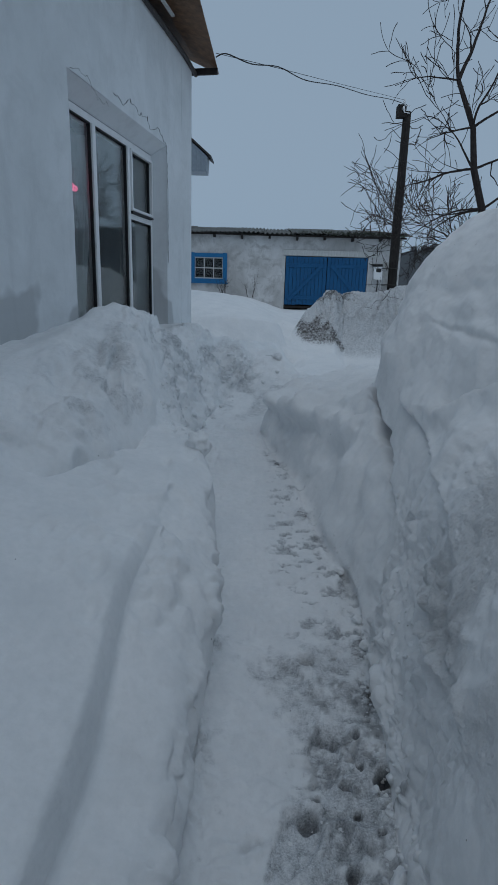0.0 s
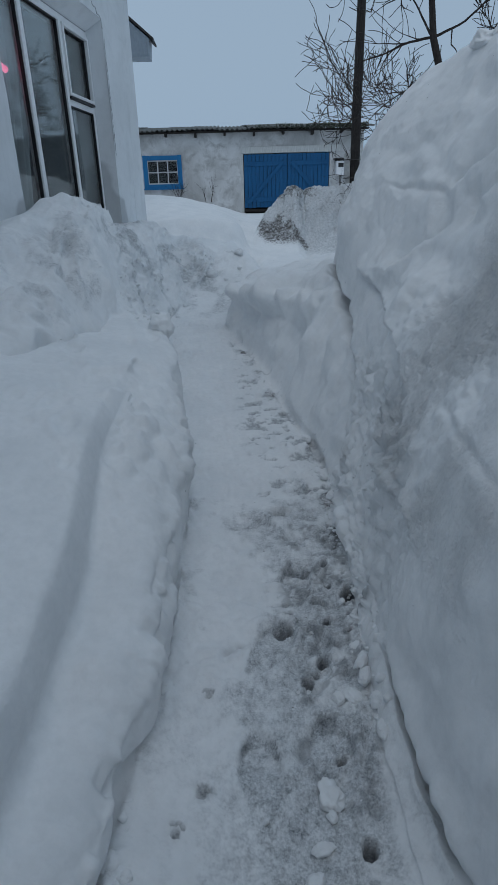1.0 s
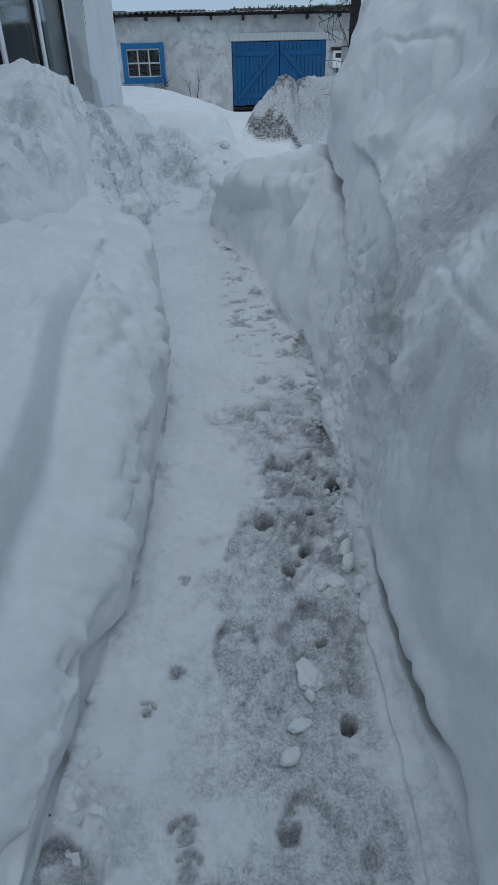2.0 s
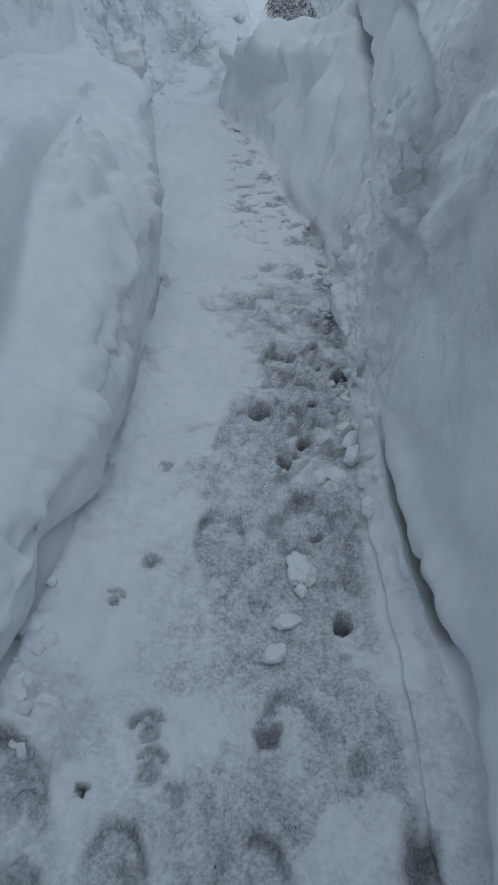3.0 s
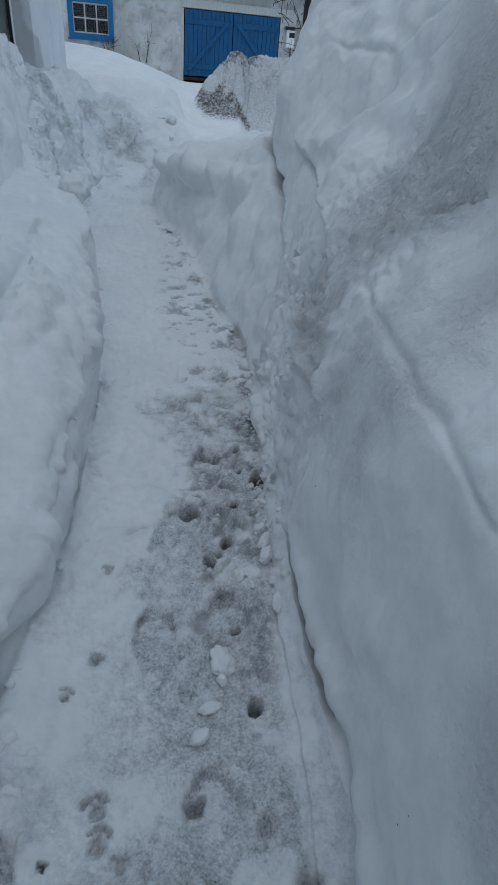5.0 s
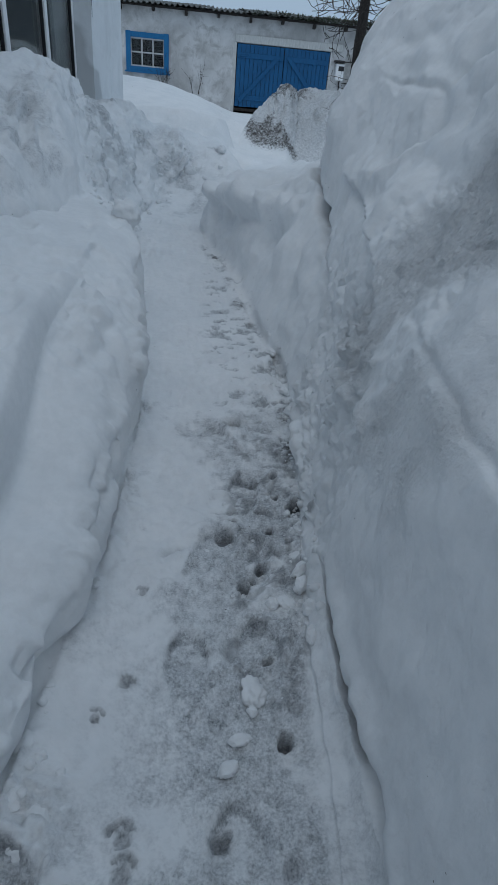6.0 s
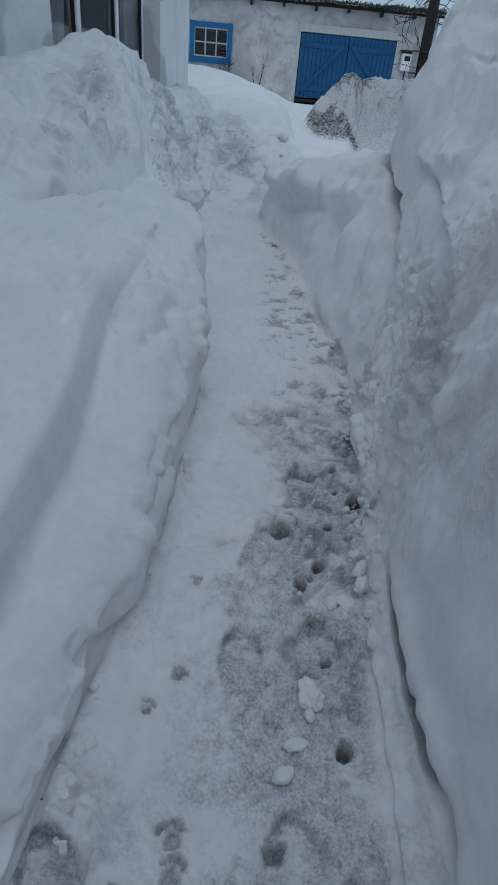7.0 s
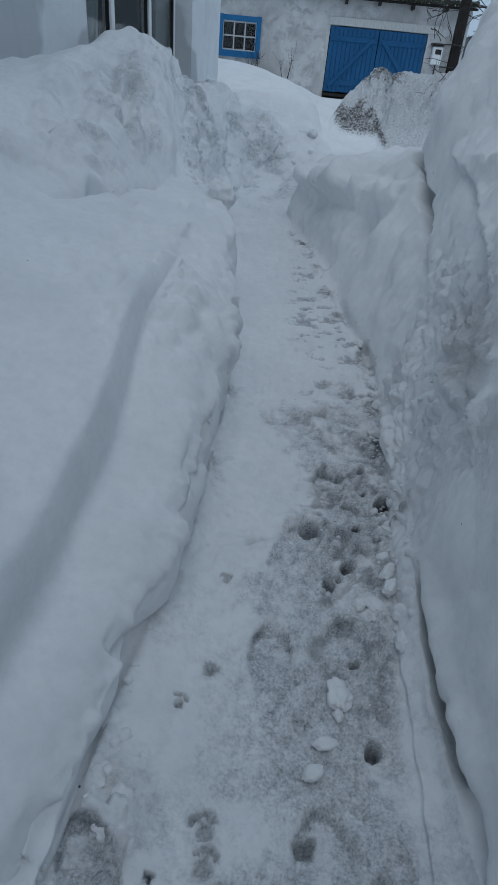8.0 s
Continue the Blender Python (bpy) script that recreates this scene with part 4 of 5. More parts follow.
def worn_wall(bm, xs, ys, zs, hole, wave):
    """A plastered face in the plane x = 0 over y and z, gently uneven, left open at the hole, with a rounded reveal."""
    grid = {}
    for j, y in enumerate(ys):
        for k, z in enumerate(zs):
            grid[j, k] = bm.verts.new((wave(y, z), y, z))
    for j in range(len(ys) - 1):
        for k in range(len(zs) - 1):
            y, z = (ys[j] + ys[j + 1]) / 2, (zs[k] + zs[k + 1]) / 2
            if not (hole and hole[0] < y < hole[1] and hole[2] < z < hole[3]):
                bm.faces.new((grid[j, k], grid[j + 1, k], grid[j + 1, k + 1], grid[j, k + 1]))


def steps(a, b, n):
    return [a + (b - a) * i / n for i in range(n + 1)]


def house():
    # x out of the wall, y along it (0 at the far corner, negative back towards the path), z up
    ob = new("house")
    ob.matrix_world = HOUSE
    tagged(ob, "white-limewashed plaster house with a brown sheet-metal eave", "house")
    th, top = 0.42, 4.25
    y0, y1, z0, z1 = -3.25, -0.99, 1.0, 3.17
    bm = bmesh.new()
    ys = steps(-16, y0, 60) + steps(y0, y1, 22)[1:] + steps(y1, 0, 10)[1:]
    zs = steps(-0.2, z0, 8) + steps(z0, z1, 22)[1:] + steps(z1, top, 12)[1:]
    wave = lambda y, z: 0.0 if y > -0.02 else 0.014 * noise.noise((y * 0.9, z * 0.9, 3.0)) + 0.004 * noise.noise((y * 4, z * 4, 1.0))
    worn_wall(bm, None, ys, zs, (y0, y1, z0, z1), wave)
    # reveals of the opening, a little flared
    inner = 0.17
    ring_o = [(y0, z0), (y0, z1), (y1, z1), (y1, z0)]
    ring_i = [(y0 + 0.02, z0), (y0 + 0.02, z1 - 0.1), (y1 - 0.03, z1 - 0.1), (y1 - 0.03, z0)]
    outer = [bm.verts.new((wave(y, z) - 0.002, y, z)) for y, z in ring_o]
    inn = [bm.verts.new((-inner, y, z)) for y, z in ring_i]
    deep = [bm.verts.new((-th, y, z)) for y, z in ring_i]
    for k in range(4):
        m = (k + 1) % 4
        bm.faces.new((outer[k], outer[m], inn[m], inn[k]))
        bm.faces.new((inn[k], inn[m], deep[m], deep[k]))
    part("front_wall", bm, PLASTER, ob, "white-limewashed plaster with damp stains")
    # inner face and ends
    for lo, hi in (((-th, -16, -0.2), (-th + 0.02, y0, top)), ((-th, y1, -0.2), (-th + 0.02, -0.0, top)), ((-th, y0, z1 - 0.1), (-th + 0.02, y1, top)), ((-th, y0, -0.2), (-th + 0.02, y1, z0))):
        box_part("inner_wall", lo, hi, PLASTER, ob, "", 0)
    bm = bmesh.new()
    box(bm, (-7.0, -th, -0.2), (-0.0, -0.004, top), 0.012)
    part("end_wall", bm, PLASTER, ob)
    bm = bmesh.new()
    box(bm, (-7.0, -16.4, -0.2), (0, -16, top))
    box(bm, (-7.4, -16.4, -0.2), (-7.0, 0, top))
    part("rear_wall", bm, PLASTER, ob)
    # room shell; its lack of light is painted into the walls
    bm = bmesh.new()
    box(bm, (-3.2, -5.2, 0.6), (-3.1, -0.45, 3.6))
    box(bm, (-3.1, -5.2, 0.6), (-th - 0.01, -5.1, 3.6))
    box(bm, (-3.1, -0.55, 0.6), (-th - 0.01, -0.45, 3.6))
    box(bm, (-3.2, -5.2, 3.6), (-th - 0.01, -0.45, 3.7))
    part("room", bm, DIMMED_ROOM, ob, "plastered room behind the window, its dimness put into the colour")
    part_floor = bmesh.new()
    box(part_floor, (-3.2, -5.2, 0.5), (-th - 0.01, -0.45, 0.6))
    part("room_floor", part_floor, DARK_WOOD, ob)

    # roof: brown sheet whose edge lifts towards the path, boards and a dark edging
    bm = bmesh.new()
    rows = steps(-16, 0.22, 40)
    ring = []
    for y in rows:
        lift = -y * 0.09
        edge = 0.31 - y * 0.11 if y > -3 else 0.64
        lift = min(lift, 0.27)
        ring.append([bm.verts.new((x, y, z)) for x, z in ((-3.6, 6.1), (0.02, 4.42 + lift * 0.6), (edge, 4.30 + lift), (edge + 0.005, 4.27 + lift), (0.02, 4.385 + lift * 0.6), (-3.6, 6.06))])
    for a, b in zip(ring, ring[1:]):
        for k in range(6):
            bm.faces.new((a[k], a[(k + 1) % 6], b[(k + 1) % 6], b[k]))
    bm.faces.new(ring[0]), bm.faces.new(ring[-1][::-1])
    part("roof", bm, RUST, ob, "rust-brown sheet metal roof seen from below")
    bm = bmesh.new()
    extrude_strip(bm, [(-3.6, 6.06), (-7.4, 4.4), (-7.4, 4.34), (-3.6, 6.0)], -16, 0.2)
    part("rear_roof", bm, RUST, ob)
    bm = bmesh.new()
    extrude_strip(bm, [(-7.0, 4.25), (-0.4, 4.25), (-3.6, 5.9)], -0.3, -0.02)
    part("gable", bm, PLASTER, ob)
    bm = bmesh.new()
    tube(bm, [(0.028, y, 4.26 + 0.012 * noise.noise((y, 0, 5)) - 0.05 * ease(np.float64((y + 0.5) / 0.6))) for y in steps(-16, 0.1, 40)], 0.026, 6)
    part("edge_board", bm, DARK_METAL, ob, "dark tarred board under the eave")
    # pale strip added in place of the bright sky showing through the eave gap
    bm = bmesh.new()
    box(bm, (0.10, -5, 4.345), (0.135, -1.1, 4.365), 0.004)
    part("sky_sliver", bm, WHITE_WOOD, ob, "pale strip standing in for sky seen through the eave gap")
    bm = bmesh.new()
    box(bm, (-0.02, 0.06, 4.2), (0.31, 0.09, 4.275), 0.006)
    part("barge_board", bm, DARK_METAL, ob, "dark bent board at the roof corner")

    # cracks in the plaster above and beside the opening
    rnd = random.Random(4)

    def crack(name, points, width):
        bm = bmesh.new()
        pts = []
        for (ya, za), (yb, zb) in zip(points, points[1:]):
            for t in steps(0, 1, 6)[:-1]:
                pts.append((0.004, ya + (yb - ya) * t + rnd.uniform(-0.012, 0.012), za + (zb - za) * t + rnd.uniform(-0.022, 0.022)))
        tube(bm, pts, [0.22 * width * rnd.uniform(0.3, 1.6) for _ in pts], 4)
        part(name, bm, SEAL, ob, "dark jagged crack in the plaster")

    crack("crack", [(-3.2, 3.2), (-2.95, 3.22), (-2.75, 3.12), (-2.5, 3.13)], 0.006)
    crack("crack", [(-2.45, 3.27), (-2.2, 3.23), (-2.05, 3.3), (-1.8, 3.26), (-1.6, 3.3), (-1.52, 3.2), (-1.25, 3.27), (-1.02, 3.17), (-0.98, 3.05)], 0.008)
    crack("crack", [(-0.975, 3.0), (-0.965, 2.6), (-0.97, 2.2), (-0.962, 1.9)], 0.006)
    crack("crack", [(-2.95, 4.15), (-2.93, 3.9)], 0.005)

    # window: white plastic, two tall lights and a narrow one with a hinged upper sash
    win = new("window_1")
    win.parent = ob
    tagged(win, "tall white plastic window with dark seals")
    x0, x1 = -0.235, -0.165
    fz0, fz1 = 0.98, 3.06

    def bar(name, ya, yb, za, zb, xa=x0, xb=x1, mat=PVC, label="", bevel=0.008):
        return box_part(name, (xa, ya, za), (xb, yb, zb), mat, win, label, bevel)

    bar("frame_side", -3.23, -3.10, fz0, fz1)
    bar("frame_side", -1.062, -1.025, fz0, fz1)
    bar("frame_head", -3.10, -1.062, fz1 - 0.06, fz1)
    bar("frame_sill", -3.10, -1.062, fz0, fz0 + 0.07)
    bar("mullion", -2.53, -2.465, fz0 + 0.07, fz1 - 0.06, xb=x1 + 0.012)
    bar("mullion", -1.74, -1.685, fz0 + 0.07, fz1 - 0.06, xb=x1 + 0.012)
    bar("transom", -1.685, -1.062, 2.33, 2.385)
    bar("sash", -1.68, -1.655, 2.41, fz1 - 0.063, x0 + 0.02, x1 + 0.028)
    bar("sash", -1.09, -1.066, 2.41, fz1 - 0.063, x0 + 0.02, x1 + 0.028)
    bar("sash", -1.655, -1.09, fz1 - 0.09, fz1 - 0.063, x0 + 0.02, x1 + 0.028)
    bar("sash", -1.655, -1.09, 2.41, 2.44, x0 + 0.02, x1 + 0.028)
    # the dark gap between sash and transom, given as a solid black strip
    bar("gap_strip", -1.68, -1.066, 2.388, 2.407, x0 + 0.02, x1 + 0.03, SEAL, "black strip filling the gap under the sash", 0.003)
    for ya, yb, za, zb in ((-3.10, -2.53, fz0 + 0.07, fz1 - 0.06), (-2.465, -1.74, fz0 + 0.07, fz1 - 0.06), (-1.685, -1.062, fz0 + 0.07, 2.33), (-1.655, -1.09, 2.44, fz1 - 0.09)):
        s = 0.011
        bm = bmesh.new()
        for a, b, c, d in ((ya, ya + 0.012, za, zb), (yb - s, yb, za, zb), (ya, yb, za, za + s), (ya, yb, zb - s, zb)):
            box(bm, (-0.205, a, c), (-0.172, b, d))
        part("seal", bm, SEAL, win, "black rubber glazing seal")
        pane = box_part("pane", (-0.2, ya + 0.005, za + 0.005), (-0.194, yb - 0.005, zb - 0.005), GLASS, win, "reflecting window glass", 0)
        pane.visible_shadow = False
        pane = box_part("pane", (-0.222, ya + 0.005, za + 0.005), (-0.216, yb - 0.005, zb - 0.005), GLASS, win, "inner window glass", 0)
        pane.visible_shadow = False
    # an insect screen behind the hinged sash, net curtain behind the tall lights
    box_part("screen", (-0.24, -1.66, 2.43), (-0.236, -1.08, fz1 - 0.08), SEAL, win, "dark insect screen", 0)

    def curtain(name, ya, yb, tie, label):
        bm = bmesh.new()
        n, m = 40, 24
        grid = []
        for k in range(m + 1):
            z = 3.0 - 2.0 * k / m
            row = []
            for j in range(n + 1):
                u = j / n
                pull = ease(np.float64(k / m)) * tie
                y = ya + (yb - ya) * (u * (1 - abs(pull) * 0.8) + max(pull, 0) * 0.8)
                row.append(bm.verts.new((-0.46 + 0.03 * math.sin(u * 34 + 0.4 * k / m) + 0.02 * math.sin(u * 11), y, z)))
            grid.append(row)
        for a, b in zip(grid, grid[1:]):
            for j in range(n):
                bm.faces.new((a[j], a[j + 1], b[j + 1], b[j]))
        c = finish(name, bm, CURTAIN, True)
        c.matrix_world = HOUSE
        mod = c.modifiers.new("thickness", "SOLIDIFY")
        mod.thickness = 0.003
        tagged(c, label, "curtain", "window curtains")

    lamp = bmesh.new()
    tube(lamp, [(-0.33, -2.74, 2.5), (-0.33, -2.56, 2.47)], 0.026, 8)
    lamp_ob = finish("tube_lamp", lamp, PINK, True)
    lamp_ob.matrix_world = HOUSE
    tagged(lamp_ob, "small pink glowing tube lamp inside the room", "lamp")
    curtain("curtain", -3.0, -2.6, -0.5, "white net curtain gathered beside the window")
    curtain("curtain", -2.5, -1.9, -0.75, "thin white curtain drawn aside behind the glass")
    return ob


house()


def outbuilding():
    """Lower porch behind the house corner; its boxed eave shows past the corner."""
    ob = tagged(new("porch"), "lower porch with a boxed grey sheet-metal eave behind the house", "porch")
    box_part("wall", (-4.5, 11.1, 0.0), (-2.3, 11.5, 3.78), PLASTER, ob, "", 0.01)
    bm = bmesh.new()
    extrude_strip(bm, [(-1.27, 4.02), (-1.26, 4.05), (-3.4, 5.8), (-5.0, 4.3), (-5.0, 4.25), (-3.4, 5.75)], 10.96, 11.5)
    part("roof", bm, DARK_METAL, ob, "dark sheet metal roof")
    bm = bmesh.new()
    extrude_strip(bm, [(-1.36, 3.79), (-1.34, 4.05), (-3.4, 5.72), (-4.8, 4.3), (-4.8, 3.79)], 11.0, 11.4)
    part("boxed_eave", bm, GREY_BOX, ob, "grey ribbed sheet-metal eave box")
    for k in range(7):
        box_part("rib", (-1.40 - 0.07 * k, 10.988, 3.79), (-1.385 - 0.07 * k, 10.999, 4.05 + 0.05 * k), GREY_BOX, ob, "", 0.003)


outbuilding()


# ---- the garage across the yard ----
def garage():
    ob = tagged(new("garage"), "old whitewashed garage with flaking plaster and a wavy slate roof", "garage")
    gy = 19.5
    dx0, dx1, dz = 0.48, 3.28, 2.84
    wx0, wx1, wz0, wz1 = -2.62, -1.62, 2.0, 2.74
    bm = bmesh.new()
    wave = lambda x, z: gy + 0.02 * noise.noise((x * 0.8, z * 0.8, 7)) + 0.008 * noise.noise((x * 3, z * 3, 2))
    xs = steps(-7, wx0, 22) + steps(wx0, wx1, 6)[1:] + steps(wx1, dx0, 12)[1:] + steps(dx0, dx1, 12)[1:] + steps(dx1, 4.35, 6)[1:]
    zs = steps(0.3, wz0, 9) + steps(wz0, wz1, 6)[1:] + [dz] + steps(dz, 3.5, 5)[1:]
    g = {(i, k): bm.verts.new((x, wave(x, z), z)) for i, x in enumerate(xs) for k, z in enumerate(zs)}
    for i in range(len(xs) - 1):
        for k in range(len(zs) - 1):
            x, z = (xs[i] + xs[i + 1]) / 2, (zs[k] + zs[k + 1]) / 2
            if (dx0 < x < dx1 and z < dz) or (wx0 < x < wx1 and wz0 < z < wz1):
                continue
            bm.faces.new((g[i, k], g[i + 1, k], g[i + 1, k + 1], g[i, k + 1]))
    part("front_wall", bm, GARAGE_PLASTER, ob, "blotchy grey-white limewashed wall")
    # thickness behind the face, round the openings
    for lo, hi in (((-7, gy + 0.03, 0.3), (wx0, gy + 0.3, 3.5)), ((wx1, gy + 0.03, 0.3), (dx0, gy + 0.3, 3.5)), ((dx1, gy + 0.03, 0.3), (4.35, gy + 0.3, 3.5)),
                   ((dx0, gy + 0.03, dz), (dx1, gy + 0.3, 3.5)), ((wx0, gy + 0.03, wz1), (wx1, gy + 0.3, 3.5)), ((wx0, gy + 0.03, 0.3), (wx1, gy + 0.3, wz0))):
        box_part("wall_core", lo, hi, GARAGE_PLASTER, ob, "", 0)
    bm = bmesh.new()
    box(bm, (4.05, gy + 0.31, 0.3), (4.35, gy + 6, 3.6))
    box(bm, (-7, gy + 5.7, 0.3), (4.04, gy + 6, 4.2))
    box(bm, (-7, gy + 0.31, 0.3), (-6.7, gy + 5.69, 3.6))
    part("side_walls", bm, GARAGE_PLASTER, ob)

    # wavy slate sheets, each about a metre wide, with rounded lower edge
    rnd = random.Random(9)
    for s in range(12):
        bm = bmesh.new()
        a = -7.2 + s * 0.98
        lift = rnd.uniform(-0.012, 0.02) + (0.02 if s > 7 else 0)
        n = 48
        slots = []
        for y in (gy - 0.34, gy + 2.0, gy + 6.3):
            up = 3.52 + (y - gy + 0.34) * 0.12 + lift
            line = []
            for i in range(n + 1):
                x = a + 1.04 * i / n
                w = 0.026 * math.cos(math.tau * x / 0.155)
                line.append((x, y, up + w))
            slots.append(line)
        top = [[bm.verts.new(p) for p in line] for line in slots]
        low = [[bm.verts.new((p[0], p[1], p[2] - 0.012)) for p in line] for line in slots]
        for r in range(2):
            for i in range(n):
                bm.faces.new((top[r][i], top[r][i + 1], top[r + 1][i + 1], top[r + 1][i]))
                bm.faces.new((low[r][i + 1], low[r][i], low[r + 1][i], low[r + 1][i + 1]))
        for i in range(n):
            bm.faces.new((top[0][i + 1], top[0][i], low[0][i], low[0][i + 1]))
        part("slate_sheet", bm, SLATE, ob)
    box_part("fascia", (-7.1, gy - 0.22, 3.435), (4.45, gy - 0.17, 3.49), DARK_WOOD, ob, "dark weathered eave board", 0.004)
    for k in range(-5, 7):
        x = -1.93 + 0.922 * k
        if x < 4.3:
            box_part("rafter", (x - 0.035, gy - 0.30, 3.36 - 0.03 * (k % 2)), (x + 0.035, gy + 0.02, 3.44), DARK_WOOD, ob, "", 0.006)

    # window with a blue casing
    win = new("window_2")
    win.parent = ob
    tagged(win, "small six-pane window with a bright blue casing")
    y0, y1 = gy - 0.045, gy + 0.05
    for name, a, b, c, d in (("casing", wx0 - 0.12, wx0 + 0.02, 1.88, 2.86), ("casing", wx1 - 0.02, wx1 + 0.12, 1.88, 2.86), ("casing", wx0 + 0.02, wx1 - 0.02, 2.72, 2.85), ("casing", wx0 + 0.02, wx1 - 0.02, 1.9, 2.02)):
        box_part(name, (a, y0, c), (b, y1, d), BLUE_TRIM, win, "", 0.006)
    box_part("sill", (wx0 - 0.16, y0 - 0.05, 1.86), (wx1 + 0.16, y1, 1.9), BLUE_TRIM, win, "", 0.006)
    a, b, c, d = wx0 + 0.02, wx1 - 0.02, 2.02, 2.72
    for i in range(4):
        x = a + (b - a) * i / 3
        box_part("muntin", (x - 0.018, gy + 0.005, c), (x + 0.018, gy + 0.04, d), WHITE_WOOD, win, "", 0.003)
    for z in (c + 0.018, (c + d) / 2, d - 0.018):
        box_part("rail", (a, gy + 0.008, z - 0.018), (b, gy + 0.036, z + 0.018), WHITE_WOOD, win, "", 0.003)
    for i in range(3):
        for k in range(2):
            p = box_part("pane", (a + (b - a) * i / 3 + 0.012, gy + 0.02, c + (d - c) * k / 2 + 0.012), (a + (b - a) * (i + 1) / 3 - 0.012, gy + 0.024, c + (d - c) * (k + 1) / 2 - 0.012), GLASS, win, "", 0)
            p.visible_shadow = False
    # dark sheet added behind the panes in place of the interior's shade
    bm = bmesh.new()
    box(bm, (wx0 - 0.3, gy + 1.2, 1.7), (wx1 + 0.3, gy + 1.25, 3.0))
    part("inner_wall", bm, DARK_WOOD, ob, "dark panel standing in for the unlit garage interior")

    # two-leaf plank gate
    gate = new("gate")
    gate.parent = ob
    tagged(gate, "blue-painted two-leaf plank gate with braces")
    mid, zb = 1.9, 1.24
    for leaf, (a, b) in enumerate(((dx0 + 0.02, mid - 0.008), (mid + 0.008, dx1 - 0.02))):
        n = 11
        for i in range(n):
            w = (b - a) / n
            jut = rnd.uniform(-0.004, 0.004)
            box_part("plank", (a + w * i + 0.004, gy - 0.01 + jut, zb + rnd.uniform(-0.01, 0.01)), (a + w * (i + 1) - 0.004, gy + 0.02 + jut, dz - 0.02), BLUE, gate, "", 0.003)
        for z in (zb + 0.18, dz - 0.36):
            box_part("rail", (a + 0.02, gy - 0.036, z), (b - 0.02, gy - 0.014, z + 0.13), BLUE, gate, "", 0.005)
        bm = bmesh.new()
        box(bm, (-0.83, -0.011, -0.055), (0.83, 0.011, 0.055), 0.005)
        lean = 0.82 if leaf == 0 else -0.82
        bmesh.ops.transform(bm, matrix=Matrix.Translation(((a + b) / 2, gy - 0.047, (zb + dz) / 2 - 0.05)) @ Matrix.Rotation(-lean, 4, "Y"), verts=bm.verts[:])
        part("brace", bm, BLUE, gate)
        for z in (zb + 0.24, dz - 0.3):
            x = a + 0.03 if leaf == 0 else b - 0.4
            box_part("strap_hinge", (x, gy - 0.05, z - 0.02), (x + 0.37, gy - 0.04, z + 0.02), BLUE, gate, "", 0.003)
    box_part("threshold", (dx0, gy - 0.06, 1.12), (dx1, gy + 0.1, 1.2), DARK_WOOD, ob, "dark wet wooden threshold", 0.01)
    box_part("lintel", (dx0 - 0.06, gy - 0.03, dz + 0.01), (dx1 + 0.34, gy + 0.02, dz + 0.2), WHITE_WOOD, ob, "pale plastered lintel", 0.012)
    box_part("jamb", (dx0 - 0.1, gy - 0.015, 0.6), (dx0, gy + 0.05, dz), WHITE_WOOD, ob, "", 0.01)
    box_part("gate_backing", (dx0, gy + 0.2, 0.6), (dx1, gy + 0.25, dz + 0.1), DARK_WOOD, ob, "", 0)

    # electricity meter cabinet under a small hood
    cab = tagged(new("meter_cabinet"), "white metal meter cabinet on the garage wall", "meter cabinet")
    box_part("body", (3.46, gy - 0.2, 2.14), (3.80, gy - 0.02, 2.56), PVC, cab, "", 0.01)
    box_part("door", (3.475, gy - 0.212, 2.155), (3.785, gy - 0.2, 2.545), PVC, cab, "", 0.006)
    box_part("dial_window", (3.53, gy - 0.217, 2.38), (3.70, gy - 0.212, 2.5), SEAL, cab, "dark reading window", 0.003)
    box_part("hood", (3.40, gy - 0.26, 2.60), (3.95, gy - 0.01, 2.64), DARK_METAL, cab, "dark sheet hood", 0.006)
    for x in (3.45, 3.88):
        box_part("hood_arm", (x, gy - 0.24, 2.565), (x + 0.02, gy - 0.01, 2.6), DARK_METAL, cab, "", 0.003)
    bm = bmesh.new()
    tube(bm, [(3.62, gy - 0.08, 2.15), (3.63, gy - 0.07, 1.9), (3.6, gy - 0.06, 1.5), (3.6, gy - 0.05, 1.1)], 0.018, 6)
    part("conduit", bm, DARK_METAL, cab)


garage()


def roof_moss():
    rnd = random.Random(2)
    bm = bmesh.new()
    for _ in range(520):
        x = 4.4 - abs(rnd.gauss(0, 1.5))
        if x < 0.6:
            continue
        p = Vector((x, 19.2 + rnd.uniform(-0.08, 0.35), 3.54 + rnd.uniform(-0.05, 0.05)))
        tip = p + Vector((rnd.uniform(-0.07, 0.07), rnd.uniform(-0.1, 0.02), rnd.uniform(-0.05, 0.09)))
        tube(bm, [p, (p + tip) / 2 + Vector((rnd.uniform(-0.02, 0.02), 0, 0.01)), tip], [0.014, 0.016, 0.004], 4)
    tagged(finish("moss", bm, MOSS, True), "dark moss and dry stalks along the roof edge", "moss", kind="stuff")


roof_moss()


